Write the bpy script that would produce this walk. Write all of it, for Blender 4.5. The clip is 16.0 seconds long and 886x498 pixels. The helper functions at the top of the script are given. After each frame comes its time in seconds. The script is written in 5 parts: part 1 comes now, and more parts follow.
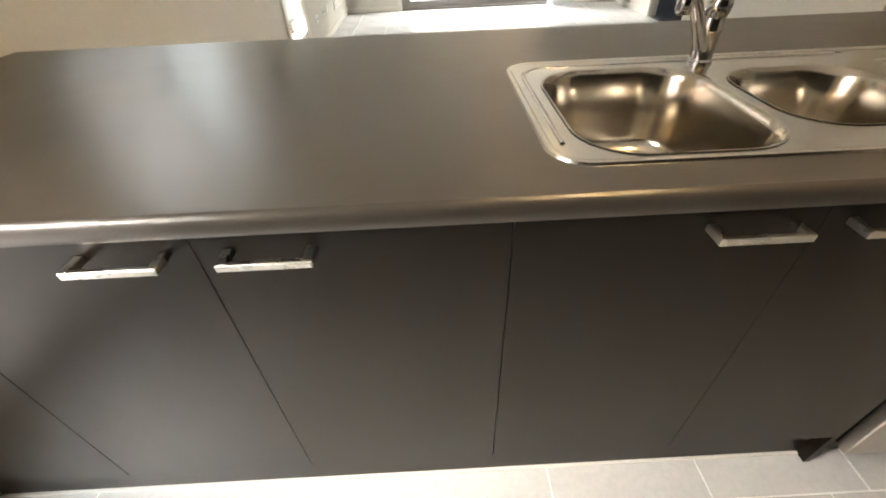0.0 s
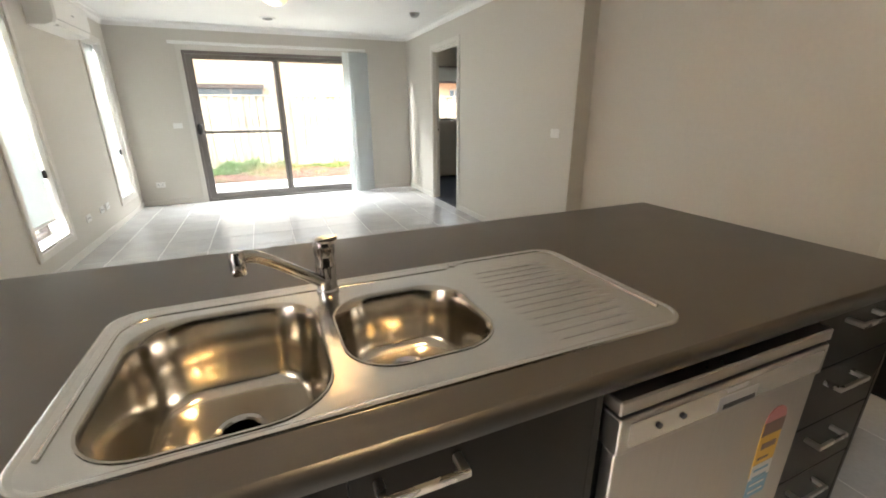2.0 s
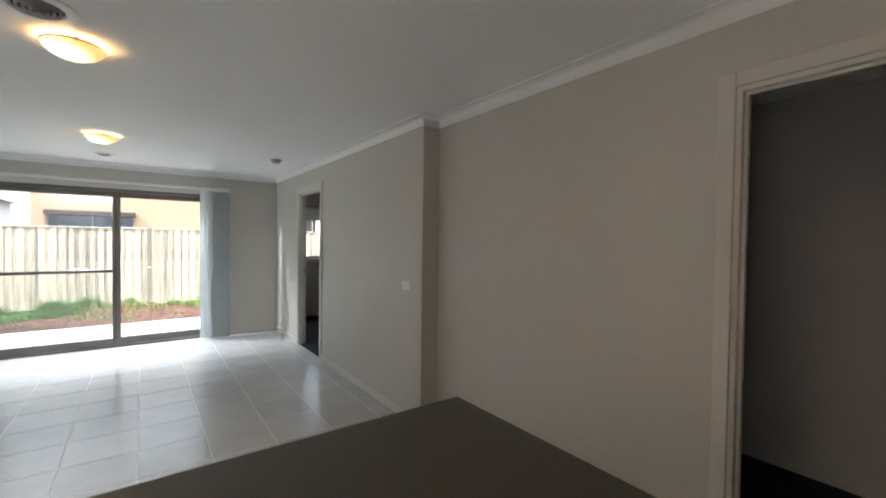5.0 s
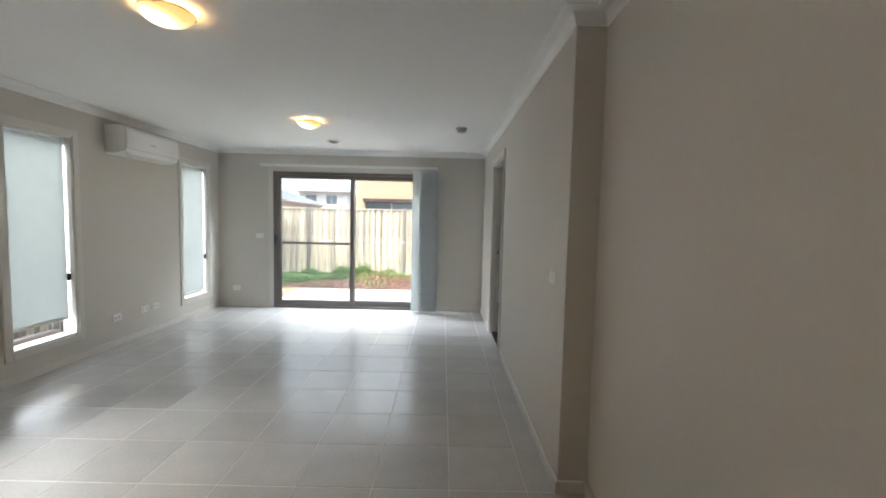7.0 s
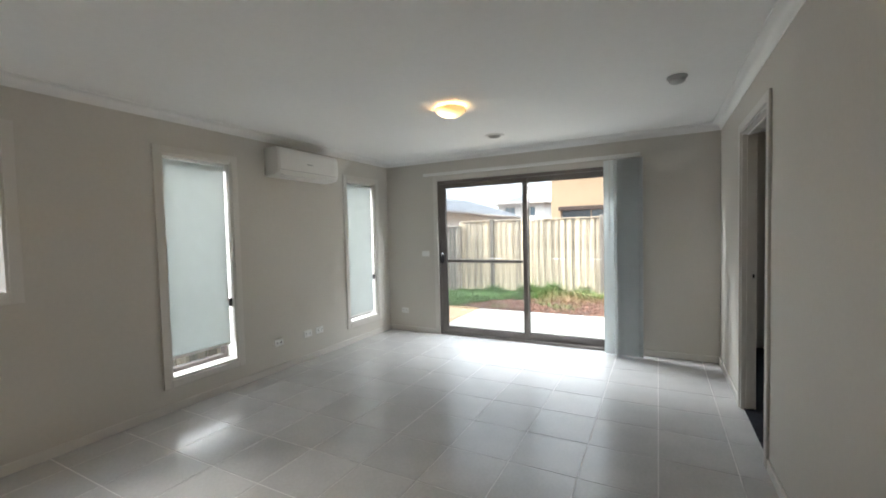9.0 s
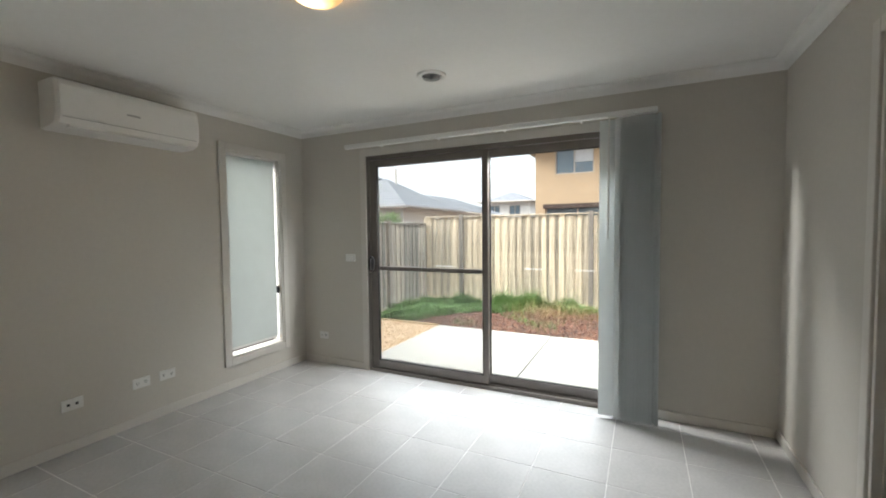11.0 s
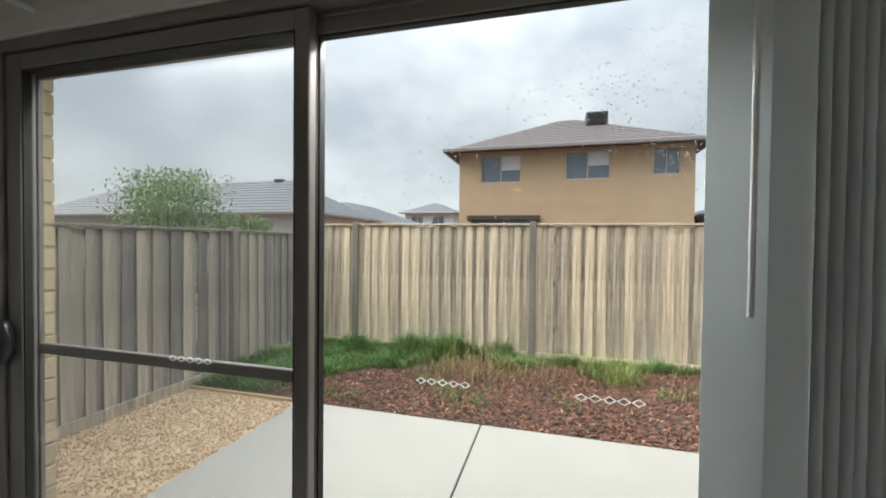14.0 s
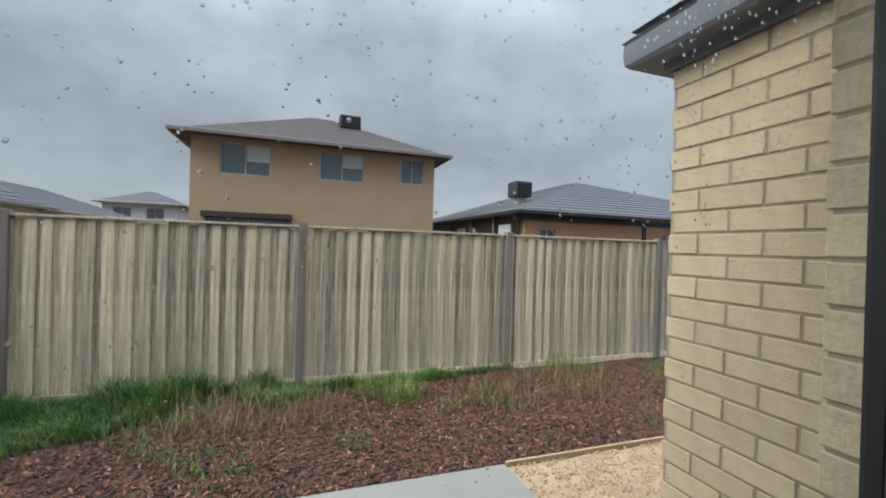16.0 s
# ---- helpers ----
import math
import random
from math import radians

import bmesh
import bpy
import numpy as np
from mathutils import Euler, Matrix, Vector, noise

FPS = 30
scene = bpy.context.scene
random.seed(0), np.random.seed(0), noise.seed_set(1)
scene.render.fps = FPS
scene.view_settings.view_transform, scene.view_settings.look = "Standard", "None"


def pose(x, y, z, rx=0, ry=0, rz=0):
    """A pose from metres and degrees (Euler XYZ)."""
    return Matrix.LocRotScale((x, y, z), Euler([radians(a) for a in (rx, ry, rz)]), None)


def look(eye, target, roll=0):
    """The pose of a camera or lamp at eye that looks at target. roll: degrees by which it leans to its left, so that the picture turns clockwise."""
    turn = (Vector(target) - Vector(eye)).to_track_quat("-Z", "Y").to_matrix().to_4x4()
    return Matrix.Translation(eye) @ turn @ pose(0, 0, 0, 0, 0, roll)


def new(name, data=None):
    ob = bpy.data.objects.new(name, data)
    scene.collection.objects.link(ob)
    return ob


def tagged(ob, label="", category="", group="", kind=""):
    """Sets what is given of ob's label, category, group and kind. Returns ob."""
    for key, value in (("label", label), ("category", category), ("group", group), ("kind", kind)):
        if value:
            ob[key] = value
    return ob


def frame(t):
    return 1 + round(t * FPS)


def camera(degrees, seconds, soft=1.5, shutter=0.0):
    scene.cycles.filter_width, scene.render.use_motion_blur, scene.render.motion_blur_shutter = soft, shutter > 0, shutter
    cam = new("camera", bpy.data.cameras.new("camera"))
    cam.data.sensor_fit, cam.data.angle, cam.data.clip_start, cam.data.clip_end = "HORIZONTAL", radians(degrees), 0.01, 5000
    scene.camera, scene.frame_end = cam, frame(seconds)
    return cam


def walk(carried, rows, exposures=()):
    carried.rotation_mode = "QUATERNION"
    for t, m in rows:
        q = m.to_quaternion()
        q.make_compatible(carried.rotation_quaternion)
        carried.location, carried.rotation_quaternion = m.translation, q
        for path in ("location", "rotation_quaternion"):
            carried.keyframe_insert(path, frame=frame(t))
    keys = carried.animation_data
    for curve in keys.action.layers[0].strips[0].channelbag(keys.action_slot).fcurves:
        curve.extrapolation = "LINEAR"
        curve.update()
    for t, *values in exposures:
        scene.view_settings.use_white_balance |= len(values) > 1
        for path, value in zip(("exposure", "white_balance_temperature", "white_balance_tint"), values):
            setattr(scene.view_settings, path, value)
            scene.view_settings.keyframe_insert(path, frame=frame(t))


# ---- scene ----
cam = camera(94.4, 16.0, soft=1.9)
PATH = [
    (0, (0.134, -0.284, 1.183), (0.148, 1.253, -0.097), -2.6),
    (0.5, (0.288, -0.298, 1.189), (0.679, 1.234, -0.036), -3.3),
    (1, (0.453, -0.314, 1.202), (1.063, 1.214, 0.064), -3.2),
    (1.5, (0.598, -0.336, 1.234), (1.327, 1.262, 0.278), -1.9),
    (2, (0.628, -0.26, 1.299), (1.365, 1.485, 0.656), -0.4),
    (2.5, (0.593, -0.172, 1.393), (1.26, 1.685, 1.064), 0.4),
    (3, (0.566, -0.151, 1.45), (1.162, 1.754, 1.334), 0.4),
    (3.5, (0.575, -0.153, 1.473), (1.202, 1.746, 1.461), 0.1),
    (4, (0.603, -0.118, 1.513), (1.439, 1.699, 1.519), -0.3),
    (4.2, (0.698, -0.101, 1.505), (1.637, 1.665, 1.511), -0.1),
    (5.25, (1.42, -0.115, 1.46), (2.62, 1.485, 1.41), 0.8),
    (5.9, (1.90, -0.02, 1.42), (2.93, 1.70, 1.33), 1.4),
    (6.12, (2.06, 0.040, 1.415), (2.93, 1.84, 1.315), 1.5),
    (6.3, (2.143, 0.108, 1.412), (2.830, 1.982, 1.302), 1.6),
    (6.38, (2.168, 0.142, 1.410), (2.775, 2.040, 1.294), 1.65),
    (6.5, (2.196, 0.232, 1.407), (2.685, 2.167, 1.281), 1.7),
    (7, (2.35, 0.492, 1.399), (2.354, 2.488, 1.262), 1.3),
    (7.5, (2.476, 0.772, 1.418), (2.049, 2.72, 1.273), 0.4),
    (8, (2.475, 1.087, 1.397), (1.725, 2.936, 1.253), -0.6),
    (8.5, (2.442, 1.44, 1.421), (1.551, 3.227, 1.308), -1.5),
    (9, (2.418, 1.846, 1.406), (1.489, 3.615, 1.323), -1.4),
    (11.3, (2.131, 3.746, 1.375), (1.261, 5.544, 1.283), -0.6),
    (12, (2.02, 4.278, 1.38), (1.113, 6.058, 1.284), -0.5),
    (12.5, (1.873, 4.673, 1.389), (1.032, 6.486, 1.309), -0.7),
    (13, (1.807, 5.074, 1.415), (1.052, 6.925, 1.344), 0.0),
    (13.5, (1.71, 5.466, 1.403), (1.056, 7.356, 1.354), -0.0),
    (14, (1.643, 5.828, 1.419), (1.111, 7.756, 1.382), 0.6),
    (14.5, (1.578, 6.163, 1.416), (1.212, 8.129, 1.404), 0.7),
    (15, (1.482, 6.368, 1.441), (1.397, 8.366, 1.437), 1.4),
    (15.5, (1.359, 6.476, 1.445), (1.636, 8.457, 1.448), 1.8),
    (16, (1.335, 6.505, 1.466), (1.991, 8.395, 1.459), 1.7),
]
EXPOSURES = [(0.0, 4.3, 7200, 10), (0.5, 4.4, 7600, 10), (1.0, 4.5, 7700, 10), (1.5, 4.45, 7300, 10), (2.0, 4.1, 6800, 10), (2.5, 3.6, 6500, 10), (3.0, 3.4, 6350, 10), (4.0, 3.22, 6200, 10), (6.3, 3.27, 6250, 10), (7.0, 3.22, 6300, 10),
             (8.0, 3.06, 6350, 10), (9.0, 3.0, 6450, 10), (11.3, 2.5, 6900, 10), (12.0, 2.38, 7250, 10), (12.5, 2.25, 7350, 10), (13.0, 2.05, 7200, 10), (13.5, 2.05, 7050, 10), (14.0, 1.6, 6750, 10), (14.5, 1.1, 6400, 10), (15.0, 0.98, 6300, 10), (15.5, 0.85, 6250, 10), (16.0, 0.8, 6250, 10)]
walk(cam, [(t, look(eye, target, roll)) for t, eye, target, roll in PATH], EXPOSURES)

# ---- world, sun and lamps ----
SUN_EL, SUN_AZ = radians(38.5), radians(261)
world = bpy.data.worlds.new("overcast_sky")
scene.world = world
world.use_nodes = True
wn, wl = world.node_tree.nodes, world.node_tree.links
wn.clear()
w_out, w_bg = wn.new("ShaderNodeOutputWorld"), wn.new("ShaderNodeBackground")
w_sky = wn.new("ShaderNodeTexSky")
w_sky.sky_type, w_sky.sun_disc = "NISHITA", False
w_sky.sun_elevation, w_sky.sun_rotation = SUN_EL, SUN_AZ
w_co, w_map = wn.new("ShaderNodeTexCoord"), wn.new("ShaderNodeMapping")
w_map.inputs["Scale"].default_value = (1.0, 1.0, 1.7)
w_n1, w_ramp = wn.new("ShaderNodeTexNoise"), wn.new("ShaderNodeValToRGB")
w_n1.inputs["Scale"].default_value, w_n1.inputs["Detail"].default_value = 3.4, 6.0
w_n1.inputs["Roughness"].default_value = 0.56
w_ramp.color_ramp.elements[0].position, w_ramp.color_ramp.elements[0].color = 0.36, (0.120, 0.134, 0.148, 1)
w_ramp.color_ramp.elements[1].position, w_ramp.color_ramp.elements[1].color = 0.66, (0.186, 0.200, 0.212, 1)
w_scale, w_add = wn.new("ShaderNodeVectorMath"), wn.new("ShaderNodeVectorMath")
w_scale.operation, w_scale.inputs[3].default_value = "SCALE", 0.006
w_add.operation = "ADD"
wl.new(w_co.outputs["Generated"], w_map.inputs[0])
wl.new(w_map.outputs[0], w_n1.inputs["Vector"])
wl.new(w_n1.outputs["Fac"], w_ramp.inputs[0])
wl.new(w_sky.outputs[0], w_scale.inputs[0])
wl.new(w_scale.outputs[0], w_add.inputs[0])
wl.new(w_ramp.outputs[0], w_add.inputs[1])
# the overcast sky brightens towards the zenith
w_sep, w_up, w_grade = wn.new("ShaderNodeSeparateXYZ"), wn.new("ShaderNodeMath"), wn.new("ShaderNodeVectorMath")
w_up.operation, w_up.use_clamp = "MULTIPLY_ADD", False
w_up.inputs[1].default_value, w_up.inputs[2].default_value = 11.0, 1.15
w_clip = wn.new("ShaderNodeMath")
w_clip.operation, w_clip.inputs[1].default_value = "MAXIMUM", 0.0
w_sq = wn.new("ShaderNodeMath")
w_sq.operation, w_sq.inputs[1].default_value = "POWER", 4.0
w_grade.operation = "SCALE"
wl.new(w_co.outputs["Generated"], w_sep.inputs[0])
wl.new(w_sep.outputs["Z"], w_clip.inputs[0])
wl.new(w_clip.outputs[0], w_sq.inputs[0])
wl.new(w_sq.outputs[0], w_up.inputs[0])
wl.new(w_add.outputs[0], w_grade.inputs[0])
wl.new(w_up.outputs[0], w_grade.inputs[3])
wl.new(w_grade.outputs[0], w_bg.inputs["Color"])
w_bg.inputs["Strength"].default_value = 1.2
wl.new(w_bg.outputs[0], w_out.inputs[0])

sun_data = bpy.data.lights.new("sun", "SUN")
sun_data.energy, sun_data.angle, sun_data.color = 1.8, radians(40), (1.0, 0.96, 0.9)
sun = new("sun", sun_data)
sun.matrix_world = look((-31, -5, 25), (0, 0, 0))


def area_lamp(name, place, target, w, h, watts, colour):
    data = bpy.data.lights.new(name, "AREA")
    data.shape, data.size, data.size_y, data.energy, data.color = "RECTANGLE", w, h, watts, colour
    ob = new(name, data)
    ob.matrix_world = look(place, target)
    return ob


# daylight in the opening of the kitchen's glass door, behind the walk
area_lamp("kitchen_door_daylight", (-1.13, -0.46, 1.10), (3, -0.46, 1.05), 0.80, 1.80, 0.75, (0.95, 0.98, 1.0))
# daylight behind the two lowered blinds
area_lamp("blind_daylight", (-1.19, 4.02, 1.17), (3, 4.02, 1.1), 0.52, 1.72, 2.5, (0.93, 0.97, 1.0))
area_lamp("blind_daylight", (-1.19, 6.20, 1.17), (3, 6.20, 1.1), 0.52, 1.72, 2.5, (0.93, 0.97, 1.0))
area_lamp("blind_daylight", (-1.19, 1.99, 1.95), (3, 1.99, 1.5), 1.5, 0.22, 0.45, (0.93, 0.97, 1.0))
# hidden lamp added under the sliding door's lintel in place of overhead sky
area_lamp("sliding_door_daylight_fill", (0.95, 6.945, 2.085), (0.95, 4.9, 1.15), 1.25, 0.06, 27, (0.93, 0.97, 1.0))
LAMP_PLACES = [(0.96, 2.60), (0.925, 4.88)]
KITCHEN_LAMPS = [(0.94, 0.32)]
LAMP_WATTS, KITCHEN_WATTS = 0.32, 0.9
LAMP_EMISSION, KITCHEN_EMISSION = 0.26, 5.0


# ---- materials ----
def mat(name, colour, rough=0.5, metal=0.0, var=0.12, scale=6.0, fine=60.0, bump=0.08, bump_scale=None, spec=0.5, rough_var=0.08, per_object=0.0, stretch=(1, 1, 1), coat=0.0):
    m = bpy.data.materials.new(name)
    m.use_nodes = True
    n, l = m.node_tree.nodes, m.node_tree.links
    b = n["Principled BSDF"]
    b.inputs["Metallic"].default_value = metal
    b.inputs["Specular IOR Level"].default_value = spec
    b.inputs["Coat Weight"].default_value = coat
    co, mp = n.new("ShaderNodeTexCoord"), n.new("ShaderNodeMapping")
    mp.inputs["Scale"].default_value = stretch
    l.new(co.outputs["Object"], mp.inputs[0])
    big, small = n.new("ShaderNodeTexNoise"), n.new("ShaderNodeTexNoise")
    big.inputs["Scale"].default_value, big.inputs["Detail"].default_value = scale, 4
    small.inputs["Scale"].default_value, small.inputs["Detail"].default_value = fine, 3
    l.new(mp.outputs[0], big.inputs["Vector"])
    l.new(mp.outputs[0], small.inputs["Vector"])
    mixf = n.new("ShaderNodeMath")
    mixf.operation = "ADD"
    l.new(big.outputs["Fac"], mixf.inputs[0])
    l.new(small.outputs["Fac"], mixf.inputs[1])
    fac = mixf.outputs[0]
    if per_object:
        info, mul, add = n.new("ShaderNodeObjectInfo"), n.new("ShaderNodeMath"), n.new("ShaderNodeMath")
        mul.operation, add.operation, mul.inputs[1].default_value = "MULTIPLY_ADD", "ADD", per_object
        mul.inputs[2].default_value = -per_object / 2
        l.new(info.outputs["Random"], mul.inputs[0])
        l.new(fac, add.inputs[0])
        l.new(mul.outputs[0], add.inputs[1])
        fac = add.outputs[0]
    ramp = n.new("ShaderNodeMapRange")
    ramp.inputs["From Min"].default_value, ramp.inputs["From Max"].default_value = 0.6, 1.4
    ramp.inputs["To Min"].default_value, ramp.inputs["To Max"].default_value = 1 - var, 1 + var
    l.new(fac, ramp.inputs["Value"])
    tint = n.new("ShaderNodeVectorMath")
    tint.operation, tint.inputs[0].default_value = "SCALE", colour
    l.new(ramp.outputs[0], tint.inputs[3])
    l.new(tint.outputs[0], b.inputs["Base Color"])
    rr = n.new("ShaderNodeMapRange")
    rr.inputs["To Min"].default_value, rr.inputs["To Max"].default_value = max(0.02, rough - rough_var), min(1, rough + rough_var)
    l.new(big.outputs["Fac"], rr.inputs["Value"])
    l.new(rr.outputs[0], b.inputs["Roughness"])
    if bump:
        bn, bp = n.new("ShaderNodeTexNoise"), n.new("ShaderNodeBump")
        bn.inputs["Scale"].default_value, bn.inputs["Detail"].default_value = bump_scale or fine * 2, 3
        bp.inputs["Strength"].default_value, bp.inputs["Distance"].default_value = bump, 0.004
        l.new(mp.outputs[0], bn.inputs["Vector"])
        l.new(bn.outputs["Fac"], bp.inputs["Height"])
        l.new(bp.outputs[0], b.inputs["Normal"])
    return m


def two_tone(m, low, high):
    """Shift a material's colour from piece to piece, between two tints."""
    n, l = m.node_tree.nodes, m.node_tree.links
    b = n["Principled BSDF"]
    src = b.inputs["Base Color"].links[0].from_socket
    info, ramp, mul = n.new("ShaderNodeObjectInfo"), n.new("ShaderNodeValToRGB"), n.new("ShaderNodeMixRGB")
    mul.blend_type, mul.inputs[0].default_value = "MULTIPLY", 1.0
    ramp.color_ramp.elements[0].color, ramp.color_ramp.elements[1].color = (*low, 1), (*high, 1)
    l.new(info.outputs["Random"], ramp.inputs[0])
    l.new(src, mul.inputs[1])
    l.new(ramp.outputs[0], mul.inputs[2])
    l.new(mul.outputs[0], b.inputs["Base Color"])
    return m


def islands(m, spread, hues=None):
    """Vary a joined mesh's colour piece by piece."""
    n, l = m.node_tree.nodes, m.node_tree.links
    b = n["Principled BSDF"]
    src = b.inputs["Base Color"].links[0].from_socket
    geo, ramp, mul = n.new("ShaderNodeNewGeometry"), n.new("ShaderNodeValToRGB"), n.new("ShaderNodeMixRGB")
    mul.blend_type, mul.inputs[0].default_value = "MULTIPLY", 1.0
    lo, hi = hues or ((1 - spread,) * 3, (1 + spread,) * 3)
    ramp.color_ramp.elements[0].color, ramp.color_ramp.elements[1].color = (*lo, 1), (*hi, 1)
    l.new(geo.outputs["Random Per Island"], ramp.inputs[0])
    l.new(src, mul.inputs[1])
    l.new(ramp.outputs[0], mul.inputs[2])
    l.new(mul.outputs[0], b.inputs["Base Color"])
    return m


def glass(name, colour=(1, 1, 1)):
    m = bpy.data.materials.new(name)
    m.use_nodes = True
    n, l = m.node_tree.nodes, m.node_tree.links
    n.clear()
    out, mix, tr, gl, fr = (n.new("ShaderNode" + k) for k in ("OutputMaterial", "MixShader", "BsdfTransparent", "BsdfGlossy", "LayerWeight"))
    tr.inputs[0].default_value = (*colour, 1)
    gl.inputs["Roughness"].default_value, fr.inputs["Blend"].default_value = 0.0, 0.5
    pw, sc = n.new("ShaderNodeMath"), n.new("ShaderNodeMath")
    pw.operation, sc.operation, pw.inputs[1].default_value = "POWER", "MULTIPLY_ADD", 5.0
    sc.inputs[1].default_value, sc.inputs[2].default_value = 0.80, 0.010
    l.new(fr.outputs["Facing"], pw.inputs[0])
    l.new(pw.outputs[0], sc.inputs[0])
    l.new(sc.outputs[0], mix.inputs[0])
    l.new(tr.outputs[0], mix.inputs[1])
    l.new(gl.outputs[0], mix.inputs[2])
    l.new(mix.outputs[0], out.inputs[0])
    return m


def translucent(name, colour, amount):
    """A fabric that passes some light."""
    m = mat(name, colour, 0.8, 0, 0.05, 8, 300, 0.15, 900)
    n, l = m.node_tree.nodes, m.node_tree.links
    b, out = n["Principled BSDF"], n["Material Output"]
    t, mix = n.new("ShaderNodeBsdfTranslucent"), n.new("ShaderNodeMixShader")
    t.inputs[0].default_value, mix.inputs[0].default_value = (*colour, 1), amount
    l.new(b.outputs[0], mix.inputs[1])
    l.new(t.outputs[0], mix.inputs[2])
    l.new(mix.outputs[0], out.inputs[0])
    return m


def glowing(name, colour, strength, base):
    m = mat(name, base, 0.35, 0, 0.03, 20, 80, 0)
    b = m.node_tree.nodes["Principled BSDF"]
    n, l = m.node_tree.nodes, m.node_tree.links
    # the bulb behind the frosted bowl: hot near it, amber towards the rim
    co, far, ramp, power = n.new("ShaderNodeTexCoord"), n.new("ShaderNodeVectorMath"), n.new("ShaderNodeValToRGB"), n.new("ShaderNodeMapRange")
    far.operation, far.inputs[1].default_value = "DISTANCE", (-0.03, -0.02, -0.07)
    l.new(co.outputs["Object"], far.inputs[0])
    power.inputs["From Min"].default_value, power.inputs["From Max"].default_value = 0.03, 0.115
    power.inputs["To Min"].default_value, power.inputs["To Max"].default_value = strength * 3.0, strength * 0.55
    ramp.color_ramp.elements[0].position, ramp.color_ramp.elements[0].color = 0.03, (1.0, 0.78, 0.45, 1)
    ramp.color_ramp.elements[1].position, ramp.color_ramp.elements[1].color = 0.11, (*colour, 1)
    l.new(far.outputs["Value"], power.inputs["Value"])
    l.new(far.outputs["Value"], ramp.inputs[0])
    l.new(ramp.outputs[0], b.inputs["Emission Color"])
    l.new(power.outputs[0], b.inputs["Emission Strength"])
    return m


WALL = mat("greige_wall_paint", (0.604, 0.577, 0.525), 0.55, 0, 0.03, 1.3, 40, 0.05, 350, spec=0.3)
CEIL = mat("white_ceiling_paint", (0.87, 0.87, 0.855), 0.8, 0, 0.02, 1.5, 30, 0.04, 250, spec=0.2)
TRIM = mat("greige_gloss_trim_paint", (0.66, 0.635, 0.59), 0.32, 0, 0.03, 3, 60, 0.03, 200)
WHITE = mat("white_plastic", (0.80, 0.80, 0.78), 0.35, 0, 0.02, 10, 100, 0.01)
TILE = mat("grey_porcelain_tile", (0.51, 0.505, 0.50), 0.23, 0, 0.09, 4.5, 55, 0.05, 90, per_object=0.35, rough_var=0.07)
GROUT = mat("pale_grout", (0.74, 0.73, 0.71), 0.7, 0, 0.15, 10, 200, 0.3)
CARPET = mat("charcoal_carpet", (0.035, 0.037, 0.045), 0.95, 0, 0.35, 30, 700, 0.9, 1200, spec=0.1)
BENCH = mat("brown_grey_laminate_top", (0.038, 0.033, 0.028), 0.31, 0, 0.10, 9, 260, 0.10, 420, rough_var=0.04, spec=0.55)
DOORS = mat("dark_brown_laminate", (0.006, 0.0038, 0.0018), 0.33, 0, 0.12, 8, 180, 0.12, 500, rough_var=0.05, spec=0.20)
CARCASS = mat("black_carcass", (0.012, 0.011, 0.010), 0.6, 0, 0.2, 8, 60, 0.05)
POLISHED = mat("polished_stainless_bowl", (0.52, 0.475, 0.41), 0.17, 1.0, 0.06, 6, 120, 0.02, 300, rough_var=0.04)
STEEL = mat("stainless_steel", (0.66, 0.64, 0.60), 0.21, 1.0, 0.05, 10, 220, 0.02, 500, rough_var=0.05)
BRUSHED = mat("brushed_stainless_panel", (0.50, 0.47, 0.43), 0.30, 1.0, 0.05, 5, 300, 0.08, 600, stretch=(1, 1, 0.03))
CHROME = mat("chrome", (0.52, 0.52, 0.53), 0.12, 1.0, 0.03, 10, 90, 0.0, rough_var=0.02)
NICKEL = mat("satin_nickel", (0.62, 0.60, 0.57), 0.28, 1.0, 0.05, 20, 200, 0.03)
ALU = mat("bronze_powdercoat_aluminium", (0.19, 0.172, 0.16), 0.34, 0.2, 0.08, 12, 300, 0.03, 800)
ALU_PALE = mat("warm_grey_window_aluminium", (0.20, 0.17, 0.16), 0.4, 0.2, 0.06, 12, 300, 0.03)
BLACK = mat("black_plastic", (0.012, 0.012, 0.013), 0.3, 0, 0.1, 10, 90, 0.02)
RUBBER = mat("black_rubber_seal", (0.008, 0.008, 0.008), 0.7, 0, 0.1, 10, 90, 0.1)
GLASS = glass("window_glass", (0.97, 0.98, 0.975))
DROP = bpy.data.materials.new("water")
DROP.use_nodes = True
_b = DROP.node_tree.nodes["Principled BSDF"]
_b.inputs["Transmission Weight"].default_value, _b.inputs["Roughness"].default_value, _b.inputs["IOR"].default_value = 1.0, 0.0, 1.33
BLIND = translucent("pale_grey_roller_fabric", (0.60, 0.63, 0.62), 0.30)
VANE = translucent("pale_blue_grey_vane_fabric", (0.83, 0.86, 0.86), 0.32)
KITCHENGLASS = glowing("bright_frosted_glass", (1.0, 0.60, 0.22), KITCHEN_EMISSION, (0.8, 0.7, 0.5))
LAMPGLASS = glowing("warm_lit_frosted_glass", (1.0, 0.48, 0.13), LAMP_EMISSION, (0.8, 0.7, 0.5))
BRASS = mat("brushed_nickel_lamp_rim", (0.55, 0.50, 0.42), 0.3, 1.0, 0.05, 20, 100, 0.02)
GREYVENT = mat("grey_vent_plastic", (0.42, 0.42, 0.42), 0.5, 0, 0.05, 12, 60, 0.02)
DARK = mat("dark_void", (0.02, 0.02, 0.02), 0.9, 0, 0.1, 4, 20, 0)
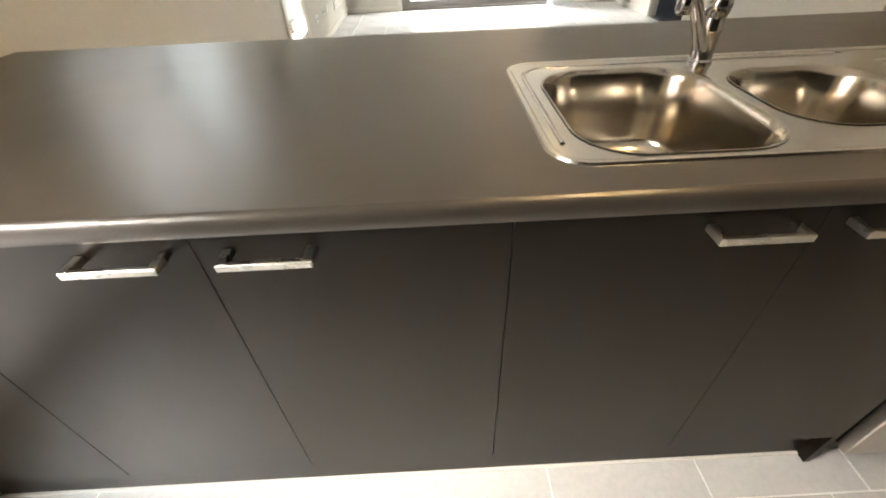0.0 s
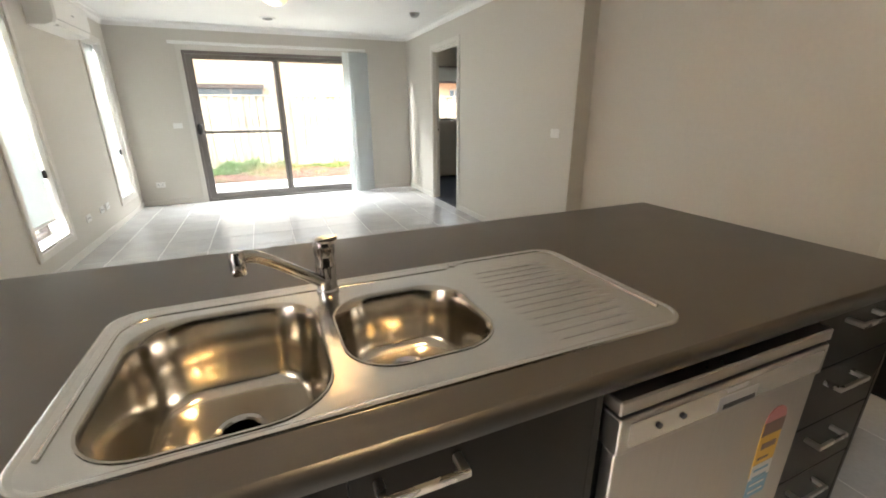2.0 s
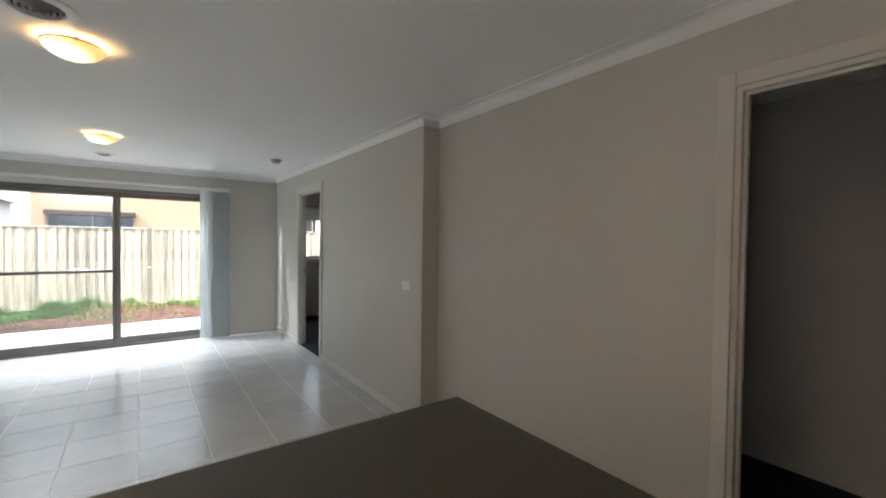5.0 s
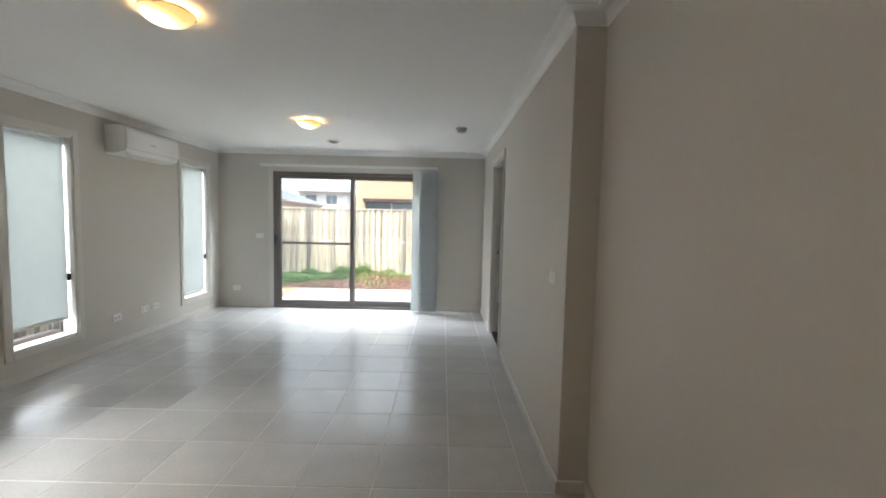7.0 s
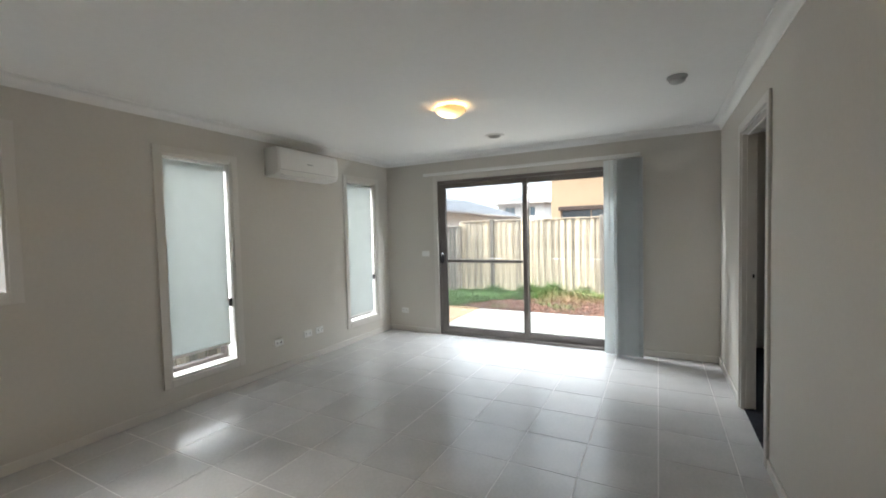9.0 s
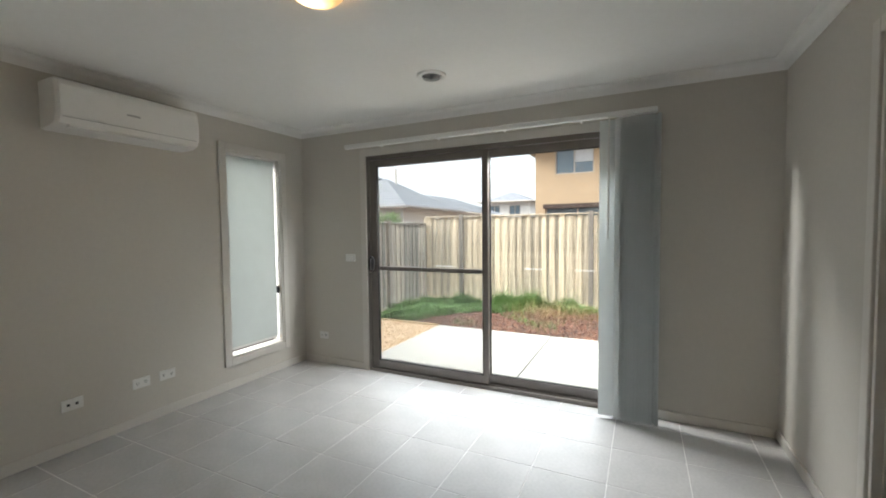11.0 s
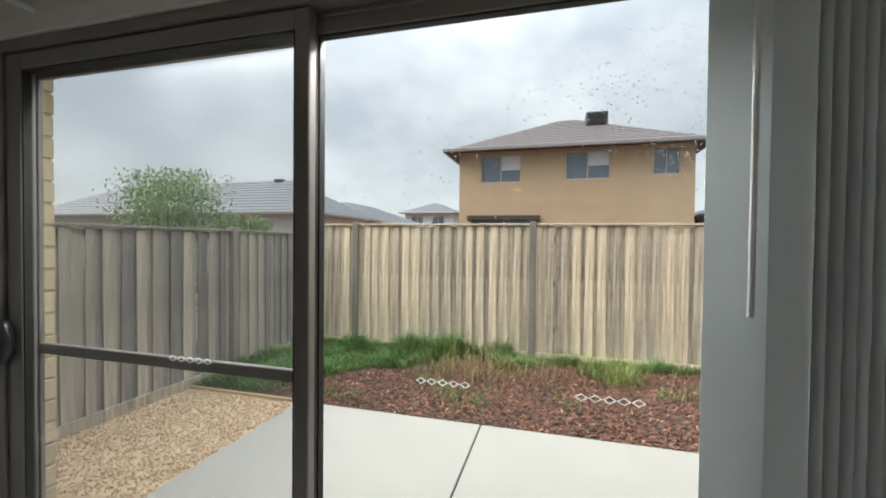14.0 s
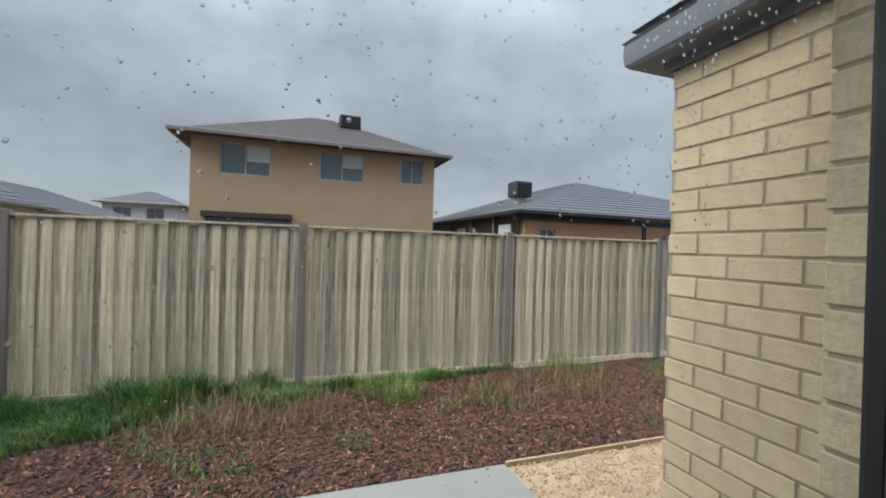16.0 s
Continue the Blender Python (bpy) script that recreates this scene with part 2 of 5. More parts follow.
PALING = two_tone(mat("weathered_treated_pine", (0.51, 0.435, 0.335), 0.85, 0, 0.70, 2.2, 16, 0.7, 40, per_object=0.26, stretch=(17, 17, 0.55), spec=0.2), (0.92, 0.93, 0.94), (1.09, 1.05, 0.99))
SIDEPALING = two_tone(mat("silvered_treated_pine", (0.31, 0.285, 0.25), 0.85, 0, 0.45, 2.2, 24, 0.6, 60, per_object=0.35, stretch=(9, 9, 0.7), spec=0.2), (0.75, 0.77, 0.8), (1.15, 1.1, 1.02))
POSTWOOD = mat("grey_fence_post_timber", (0.20, 0.175, 0.15), 0.85, 0, 0.35, 3, 30, 0.5, 60, per_object=0.4, stretch=(9, 9, 0.7), spec=0.2)
SLAB = mat("broom_finished_concrete", (0.236, 0.225, 0.198), 0.75, 0, 0.10, 2.2, 60, 0.25, 180, rough_var=0.15)
SOIL = mat("dark_garden_soil", (0.06, 0.037, 0.024), 0.95, 0, 0.5, 3, 45, 0.8, 50)
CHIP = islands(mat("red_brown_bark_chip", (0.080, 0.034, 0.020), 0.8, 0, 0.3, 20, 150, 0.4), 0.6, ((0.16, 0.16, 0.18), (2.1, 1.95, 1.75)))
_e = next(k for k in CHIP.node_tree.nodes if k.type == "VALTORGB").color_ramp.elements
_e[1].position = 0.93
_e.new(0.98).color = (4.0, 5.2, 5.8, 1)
GRAVEL = islands(mat("tan_crushed_gravel", (0.48, 0.34, 0.21), 0.85, 0, 0.2, 20, 150, 0.4), 0.28)
GRAVELBED = mat("tan_gravel_bed", (0.38, 0.275, 0.175), 0.95, 0, 0.4, 8, 90, 0.8, 120)
GRASS = islands(mat("green_grass", (0.060, 0.130, 0.021), 0.6, 0, 0.45, 1.6, 30, 0), 0.5, ((0.5, 0.55, 0.45), (1.45, 1.4, 1.2)))
STRAW = islands(mat("dry_grass_stem", (0.20, 0.145, 0.065), 0.8, 0, 0.25, 3, 40, 0), 0.4)
LEAF = islands(mat("shrub_leaf", (0.15, 0.22, 0.075), 0.6, 0, 0.2, 3, 40, 0), 0.45)
BARK = mat("shrub_bark", (0.10, 0.08, 0.06), 0.9, 0, 0.3, 8, 50, 0.5)
BRICK = mat("cream_clay_brick", (0.47, 0.385, 0.255), 0.85, 0, 0.17, 14, 70, 0.6, 120, per_object=0.4, spec=0.2)
MORTAR = mat("grey_tan_mortar", (0.29, 0.245, 0.175), 0.95, 0, 0.2, 10, 160, 0.5)
TANBRICK = mat("tan_house_brick", (0.42, 0.30, 0.19), 0.9, 0, 0.12, 3, 14, 0.3, 14)
ORANGEBRICK = mat("orange_house_brick", (0.52, 0.31, 0.19), 0.9, 0, 0.12, 3, 14, 0.3, 14)
REDBRICK = mat("red_house_brick", (0.30, 0.085, 0.05), 0.9, 0, 0.2, 3, 20, 0.3, 14, per_object=0.5)
RENDER_PALE = mat("pale_rendered_wall", (0.58, 0.56, 0.53), 0.8, 0, 0.08, 2, 30, 0.1)
ROOF_BROWN = mat("brown_grey_roof_tile", (0.082, 0.066, 0.064), 0.75, 0, 0.15, 3, 20, 0.3)
ROOF_GREY = mat("slate_grey_roof_tile", (0.085, 0.09, 0.10), 0.7, 0, 0.15, 3, 20, 0.3)
COOLER = mat("charcoal_plastic_cooler", (0.04, 0.042, 0.047), 0.5, 0.0, 0.1, 6, 50, 0.05)
# gutter colour that also paints in shade under the right house's eave and openings
GUTTER_SHADE = mat("near_black_gutter_and_shade", (0.022, 0.02, 0.02), 0.5, 0.0, 0.1, 6, 50, 0.05)
GUTTER = mat("slate_grey_steel_gutter", (0.15, 0.16, 0.178), 0.4, 0.0, 0.1, 6, 50, 0.05)
BROWNGUTTER = mat("brown_house_gutter", (0.20, 0.175, 0.16), 0.5, 0, 0.08, 4, 40, 0.05)
FASCIA = mat("cream_house_fascia", (0.42, 0.37, 0.32), 0.6, 0, 0.08, 4, 40, 0.05)
HGLASS = mat("far_window_glass", (0.10, 0.14, 0.17), 0.08, 0, 0.1, 2, 10, 0, spec=0.8)
HBLIND = mat("far_white_blind", (0.55, 0.57, 0.58), 0.8, 0, 0.05, 3, 30, 0)
EDGING = mat("pine_garden_edging", (0.40, 0.30, 0.17), 0.85, 0, 0.2, 6, 60, 0.3)
LABELS = {k: mat("sticker_" + k, c, 0.45, 0, 0.03, 10, 80, 0) for k, c in (("red", (0.55, 0.22, 0.2)), ("brown", (0.16, 0.09, 0.07)), ("yellow", (0.70, 0.42, 0.06)), ("white", (0.75, 0.75, 0.72)), ("blue", (0.22, 0.42, 0.55)))}
DECAL = translucent("white_glass_decal", (0.9, 0.9, 0.88), 0.85)


# ---- builders ----
def root_place(ob):
    v = Vector((0, 0, 0))
    while ob is not None:
        v += ob.location
        ob = ob.parent
    return v


def thing(name, place, label, category, group="", kind=""):
    ob = new(name)
    ob.empty_display_size = 0.1
    ob.location = place
    return tagged(ob, label, category, group, kind)


def smooth(me, angle=35):
    me.shade_smooth()
    me.set_sharp_from_angle(angle=radians(angle))


def part(name, bm, material, parent=None, label="", rounded=False):
    """One mesh object from a bmesh in world places, under a thing or a part."""
    me = bm if isinstance(bm, bpy.types.Mesh) else bpy.data.meshes.new(name)
    if me is not bm:
        bm.to_mesh(me)
        bm.free()
    if not me.materials:
        me.materials.append(material)
    if parent is not None:
        me.transform(Matrix.Translation(-root_place(parent)))
    if rounded:
        smooth(me)
    ob = new(name, me)
    ob.parent = parent
    return tagged(ob, label) if label else ob


def structure(name, bm, material, label, category="", rounded=False):
    ob = part(name, bm, material, None, "", rounded)
    return tagged(ob, label, category or name.split("_")[0], "", "structure")


def boxes(*spans, bev=0.0, seg=1):
    """Boxes (x0, x1, y0, y1, z0, z1) in one bmesh."""
    bm = bmesh.new()
    for x0, x1, y0, y1, z0, z1 in spans:
        m = Matrix.LocRotScale(((x0 + x1) / 2, (y0 + y1) / 2, (z0 + z1) / 2), None, (abs(x1 - x0), abs(y1 - y0), abs(z1 - z0)))
        bmesh.ops.create_cube(bm, size=1, matrix=m)
    if bev:
        bmesh.ops.bevel(bm, geom=bm.edges[:], offset=bev, segments=seg, profile=0.5, affect="EDGES")
    return bm


def add_cyl(bm, place, r, h, axis="z", seg=24, r2=None):
    turn = {"z": Matrix(), "x": Matrix.Rotation(radians(90), 4, "Y"), "y": Matrix.Rotation(radians(90), 4, "X")}[axis]
    bmesh.ops.create_cone(bm, cap_ends=True, segments=seg, radius1=r, radius2=r if r2 is None else r2, depth=h, matrix=Matrix.Translation(place) @ turn)
    return bm


def lathe(profile, place, seg=36):
    """Turn (radius, z) pairs about the upright axis at place."""
    bm = bmesh.new()
    rings = []
    for r, z in profile:
        if r < 1e-5:
            rings.append([bm.verts.new((place[0], place[1], place[2] + z))])
        else:
            rings.append([bm.verts.new((place[0] + r * math.cos(a), place[1] + r * math.sin(a), place[2] + z)) for a in (2 * math.pi * i / seg for i in range(seg))])
    for a, b in zip(rings, rings[1:]):
        for i in range(seg):
            j = (i + 1) % seg
            vs = [a[i % len(a)], a[j % len(a)], b[j % len(b)], b[i % len(b)]]
            vs = list(dict.fromkeys(vs))
            if len(vs) > 2:
                bm.faces.new(vs)
    bmesh.ops.recalc_face_normals(bm, faces=bm.faces[:])
    return bm


def loft(rings, close=True, cap_last=False, cap_first=False):
    bm = bmesh.new()
    vr = [[bm.verts.new(p) for p in ring] for ring in rings]
    n = len(vr[0])
    for a, b in zip(vr, vr[1:]):
        for i in range(n if close else n - 1):
            bm.faces.new((a[i], a[(i + 1) % n], b[(i + 1) % n], b[i]))
    if cap_last:
        bm.faces.new(vr[-1])
    if cap_first:
        bm.faces.new(vr[0])
    bmesh.ops.recalc_face_normals(bm, faces=bm.faces[:])
    return bm


def round_rect(x0, x1, y0, y1, r, z, seg=6):
    pts = []
    for cx, cy, a0 in ((x1 - r, y1 - r, 0), (x0 + r, y1 - r, 90), (x0 + r, y0 + r, 180), (x1 - r, y0 + r, 270)):
        for i in range(seg + 1):
            a = radians(a0 + 90 * i / seg)
            pts.append((cx + r * math.cos(a), cy + r * math.sin(a), z))
    return pts


def tube(points, r, seg=10, cap=True):
    """A round rod through points."""
    rings = []
    pts = [Vector(p) for p in points]
    for i, p in enumerate(pts):
        d = (pts[min(i + 1, len(pts) - 1)] - pts[max(i - 1, 0)]).normalized()
        u = d.orthogonal().normalized()
        if abs(d.z) < 0.99:
            u = d.cross(Vector((0, 0, 1))).normalized()
        v = d.cross(u)
        rr = r[i] if isinstance(r, (list, tuple)) else r
        rings.append([p + rr * (math.cos(2 * math.pi * k / seg) * u + math.sin(2 * math.pi * k / seg) * v) for k in range(seg)])
    return loft(rings, True, cap, cap)


def flat_plate(outlines, z0, z1):
    """A plate between z0 and z1 with an outer outline and holes."""
    cu = bpy.data.curves.new("outline", "CURVE")
    cu.dimensions, cu.fill_mode, cu.extrude = "2D", "BOTH", (z1 - z0) / 2
    for pts in outlines:
        sp = cu.splines.new("POLY")
        sp.points.add(len(pts) - 1)
        for q, p in zip(sp.points, pts):
            q.co = (p[0], p[1], 0, 1)
        sp.use_cyclic_u = True
    ob = new("outline", cu)
    me = bpy.data.meshes.new_from_object(ob.evaluated_get(bpy.context.evaluated_depsgraph_get()))
    bpy.data.objects.remove(ob)
    bpy.data.curves.remove(cu)
    me.transform(Matrix.Translation((0, 0, (z0 + z1) / 2)))
    me.materials.clear()
    return me


def scatter_mesh(name, verts, faces, material, smooth_it=False):
    me = bpy.data.meshes.new(name)
    me.from_pydata(verts, [], faces)
    me.materials.append(material)
    return me


def wall_cells(u0, u1, z0, z1, holes):
    """The rectangles of a wall that are left round its openings (a, b, low, high)."""
    us = sorted({u0, u1, *[h[0] for h in holes], *[h[1] for h in holes]})
    out = []
    for a, b in zip(us, us[1:]):
        cuts = sorted((h[2], h[3]) for h in holes if h[0] <= a and h[1] >= b)
        z = z0
        for lo, hi in cuts:
            if lo > z:
                out.append((a, b, z, lo))
            z = hi
        if z < z1:
            out.append((a, b, z, z1))
    return out


def wall_x(name, x0, x1, u0, u1, z0, z1, holes, material, label):
    return structure(name, boxes(*[(x0, x1, a, b, lo, hi) for a, b, lo, hi in wall_cells(u0, u1, z0, z1, holes)]), material, label, "wall")


def wall_y(name, y0, y1, u0, u1, z0, z1, holes, material, label):
    return structure(name, boxes(*[(a, b, y0, y1, lo, hi) for a, b, lo, hi in wall_cells(u0, u1, z0, z1, holes)]), material, label, "wall")

# ---- the large structure ----
WX, EX, KX, NY, SY, JY, CZ = -1.08, 2.976, 3.127, 6.80, -2.0, 2.54, 2.42
W0, W1, W2 = (1.165, 2.815, 1.095, 2.085), (3.72, 4.315, 0.26, 2.085), (5.905, 6.50, 0.265, 2.09)
KDOOR = (-0.95, 0.03, 0.0, 2.09)
SDX0, SDX1, SDZ = -0.247, 2.215, 2.095
wall_x("wall_west", WX - 0.24, WX, SY - 0.1, NY + 0.1, 0, CZ, [W0, W1, W2, KDOOR], WALL, "long greige painted wall with three windows")
wall_y("wall_north", NY, NY + 0.10, WX, EX, 0, CZ, [(SDX0, SDX1, 0, SDZ)], WALL, "greige painted wall round a sliding glass door")
wall_x("wall_east", EX, EX + 0.09, JY, NY + 0.10, 0, CZ, [(4.785, 5.63, 0, 2.09)], WALL, "greige painted wall with a bedroom doorway")
structure("wall_jog", boxes((EX + 0.09, KX + 0.09, JY, JY + 0.09, 0, CZ)), WALL, "short greige return of the wall", "wall")
wall_x("wall_kitchen_east", KX, KX + 0.09, SY, JY, 0, CZ, [(-0.33, 0.52, 0, 2.09)], WALL, "greige kitchen wall with an open doorway")
# unseen wall, given the dark door laminate to cut light bouncing in the kitchen
wall_y("wall_south", SY - 0.1, SY, WX, KX + 0.09, 0, CZ, [], DOORS, "unseen dark laminate wall closing the kitchen, added to cut bounced light")
# bedroom beyond the doorway
BX0, BX1, BY0, BY1 = EX + 0.09, 6.0, 3.6, 7.55
wall_y("wall_bedroom_north", BY1, BY1 + 0.17, BX0 - 0.15, BX1, 0, CZ, [(3.55, 5.1, 1.1, 2.09)], WALL, "bedroom wall with a window")
wall_x("wall_bedroom_east", BX1, BX1 + 0.1, BY0, BY1 + 0.17, 0, CZ, [], WALL, "plain bedroom wall")
wall_y("wall_bedroom_south", BY0 - 0.1, BY0, BX0, BX1, 0, CZ, [], WALL, "plain bedroom wall")
structure("wall_bedroom_west", boxes((2.91, BX0, NY + 0.10, BY1, 0, CZ)), WALL, "plain bedroom wall", "wall")
# passage beyond the kitchen doorway
wall_x("wall_passage_east", 4.6, 4.7, -1.1, 1.3, 0, CZ, [], WALL, "plain passage wall")
wall_y("wall_passage_north", 1.2, 1.3, KX + 0.09, 4.6, 0, CZ, [], WALL, "plain passage wall")
wall_y("wall_passage_south", -1.1, -1.0, KX + 0.09, 4.6, 0, CZ, [], WALL, "plain passage wall")
structure("ceiling", boxes((WX - 0.24, BX1 + 0.1, SY - 0.1, 6.97, CZ, CZ + 0.08), (2.81, BX1 + 0.1, 6.97, BY1 + 0.17, CZ, CZ + 0.08)), CEIL, "flat white painted ceiling")
floor = structure("floor", boxes((WX, KX + 0.02, SY, JY, -0.10, -0.0016), (WX, EX + 0.02, JY, NY, -0.10, -0.0016)), GROUT, "grey tiled floor with pale grout")
structure("carpet_bedroom", boxes((EX + 0.02, BX1, BY0, BY1, -0.1, 0.012)), CARPET, "charcoal bedroom carpet", "carpet")
structure("carpet_passage", boxes((KX + 0.02, 4.6, -1.0, 1.2, -0.1, 0.012)), CARPET, "charcoal passage carpet", "carpet")


# cove cornice round the room
def inset(poly, d):
    out = []
    n = len(poly)
    for i, p in enumerate(poly):
        a, c = Vector(poly[i - 1]), Vector(poly[(i + 1) % n])
        b = Vector(p)
        n1, n2 = (b - a).normalized(), (c - b).normalized()
        out.append(b + d * (Vector((-n1.y, n1.x)) + Vector((-n2.y, n2.x))))
    return out


ROOM = [(WX, SY), (KX, SY), (KX, JY), (EX, JY), (EX, NY), (WX, NY)]
prof = [(0.0, CZ - 0.068), (0.006, CZ - 0.068), (0.010, CZ - 0.058)] + [(0.012 + 0.058 * (1 - math.cos(a)), CZ - 0.056 + 0.050 * math.sin(a)) for a in (radians(15 * k) for k in range(1, 7))] + [(0.078, CZ - 0.006), (0.080, CZ)]
structure("cornice", loft([[(*p, z) for p in inset(ROOM, d)] for d, z in prof]), CEIL, "white plaster cove cornice", "cornice", True)


def skirting(name, spans):
    structure(name, boxes(*spans, bev=0.003), TRIM, "low painted timber skirting", "baseboard")


SK, ST = 0.067, 0.013
skirting("baseboard_west", [(WX, WX + ST, SY, -1.016, 0, SK), (WX, WX + ST, 1.05, NY, 0, SK)])
skirting("baseboard_north", [(WX + ST, SDX0 - 0.066, NY - ST, NY, 0, SK), (SDX1 + 0.066, EX - ST, NY - ST, NY, 0, SK)])
skirting("baseboard_east", [(EX - ST, EX, JY - ST, 4.719, 0, SK), (EX - ST, EX, 5.696, NY, 0, SK), (EX, KX - ST, JY - ST, JY, 0, SK)])
skirting("baseboard_kitchen", [(KX - ST, KX, SY, -0.396, 0, SK), (KX - ST, KX, 0.586, JY, 0, SK), (WX + ST, KX - ST, SY, SY + ST, 0, SK)])

# ---- doorways ----
def doorway(name, x, y0, y1, top, deep, label, leaf):
    """A lined opening in an east wall whose room face is at x."""
    root = thing(name, (x, (y0 + y1) / 2, 0), label, "door", "", "structure")
    w = 0.064
    part("architrave", boxes((x - 0.016, x, y0 - w, y0 - 0.003, 0, top + w), (x - 0.016, x, y1 + 0.003, y1 + w, 0, top + w), (x - 0.016, x, y0 - 0.003, y1 + 0.003, top + 0.003, top + w), bev=0.003), TRIM, root)
    part("jamb", boxes((x - 0.004, x + deep, y0 - 0.003, y0 + 0.018, 0, top), (x - 0.004, x + deep, y1 - 0.018, y1 + 0.003, 0, top), (x - 0.004, x + deep, y0 + 0.018, y1 - 0.018, top - 0.018, top + 0.003), bev=0.002), TRIM, root)
    part("door_stop", boxes((x + 0.028, x + 0.052, y0 + 0.018, y0 + 0.029, 0.013, top - 0.018), (x + 0.028, x + 0.052, y1 - 0.029, y1 - 0.018, 0.013, top - 0.018), (x + 0.028, x + 0.052, y0 + 0.029, y1 - 0.029, top - 0.029, top - 0.018)), TRIM, root)
    strike = part("strike_plate", boxes((x + 0.058, x + 0.082, y1 - 0.0205, y1 - 0.0175, 0.98, 1.06), bev=0.001), NICKEL, root, "small satin metal strike plate")
    part("latch_hole", boxes((x + 0.064, x + 0.076, y1 - 0.022, y1 - 0.0185, 1.005, 1.035)), BLACK, strike)
    if leaf:
        x0 = x + deep + 0.012
        d = part("door_leaf", boxes((x0, x0 + 0.80, y0 - 0.034, y0 + 0.001, 0.02, top - 0.022), bev=0.002), TRIM, root, "open painted flush door leaf")
        hb = bmesh.new()
        add_cyl(hb, (x0 + 0.735, y0 + 0.008, 1.02), 0.027, 0.012, "y")
        add_cyl(hb, (x0 + 0.735, y0 + 0.025, 1.02), 0.009, 0.05, "y")
        bmesh.ops.create_cube(hb, size=1, matrix=Matrix.LocRotScale((x0 + 0.685, y0 + 0.046, 1.02), None, (0.12, 0.014, 0.018)))
        part("door_handle", hb, NICKEL, d, "satin nickel lever handle", True)
    return root


doorway("door_1", EX, 4.785, 5.63, 2.09, 0.09, "painted bedroom doorway with its door open inward", True)
doorway("door_2", KX, -0.33, 0.52, 2.09, 0.09, "painted kitchen doorway to a carpeted passage", False)


# glazed door in the kitchen's west wall
kd = thing("door_4", (WX - 0.12, -0.46, 0), "bronze framed glazed door in the kitchen wall", "door", "", "structure")
ka, kb_, kx = KDOOR[0], KDOOR[1], WX - 0.16
part("frame", boxes((kx - 0.06, kx, ka, ka + 0.06, 0, 2.09), (kx - 0.06, kx, kb_ - 0.06, kb_, 0, 2.09), (kx - 0.06, kx, ka + 0.06, kb_ - 0.06, 2.03, 2.09), (kx - 0.06, kx, ka + 0.06, kb_ - 0.06, 0, 0.10), bev=0.003), ALU, kd)
part("pane", boxes((kx - 0.034, kx - 0.028, ka + 0.055, kb_ - 0.055, 0.095, 2.035)), GLASS, kd).visible_shadow = False
part("threshold", boxes((WX - 0.239, WX, ka, kb_, -0.1, -0.004)), SLAB, kd)


# ---- windows in the west wall ----
def side_window(name, hole, label, split):
    y0, y1, z0, z1 = hole
    root = thing(name, (WX, (y0 + y1) / 2, z0), label, "window", "", "structure")
    w, e = 0.065, 0.003
    part("architrave", boxes((WX, WX + 0.017, y0 - w, y0 - e, z0 - w, z1 + w), (WX, WX + 0.017, y1 + e, y1 + w, z0 - w, z1 + w), (WX, WX + 0.017, y0 - e, y1 + e, z1 + e, z1 + w), (WX, WX + 0.017, y0 - e, y1 + e, z0 - w, z0 - e), bev=0.003), TRIM, root)
    d0 = WX - 0.13
    part("reveal_lining", boxes((d0, WX + 0.004, y0 - e, y0 + 0.012, z0, z1), (d0, WX + 0.004, y1 - 0.012, y1 + e, z0, z1), (d0, WX + 0.004, y0 + 0.012, y1 - 0.012, z1 - 0.012, z1 + e)), TRIM, root)
    part("window_sill", boxes((d0, WX + 0.005, y0 - e, y1 + e, z0 - e, z0 + 0.014), bev=0.003), TRIM, root, "pale painted inner sill")
    a, b, lo, hi = y0 + 0.012, y1 - 0.012, z0 + 0.014, z1 - 0.012
    f = 0.035
    spans = [(d0 - 0.06, d0, a, a + f, lo, hi), (d0 - 0.06, d0, b - f, b, lo, hi), (d0 - 0.06, d0, a + f, b - f, hi - f, hi), (d0 - 0.06, d0, a + f, b - f, lo, lo + f)]
    if split:
        m = (a + b) / 2
        spans.append((d0 - 0.06, d0, m - 0.025, m + 0.025, lo + f, hi - f))
    part("window_frame", boxes(*spans, bev=0.003), ALU_PALE, root, "warm grey aluminium window frame")
    panes = [(a + f, b - f)] if not split else [(a + f, (a + b) / 2 - 0.025), ((a + b) / 2 + 0.025, b - f)]
    for p, q in panes:
        ob = part("pane", boxes((d0 - 0.034, d0 - 0.028, p - 0.005, q + 0.005, lo + f - 0.005, hi - f + 0.005)), GLASS, root, "clear glass pane")
        ob.visible_shadow = False
    return root


side_window("window_1", W0, "wide window with a half raised roller blind", True)
side_window("window_2", W1, "tall narrow window behind a lowered blind", False)
side_window("window_3", W2, "tall narrow window behind a lowered blind", False)


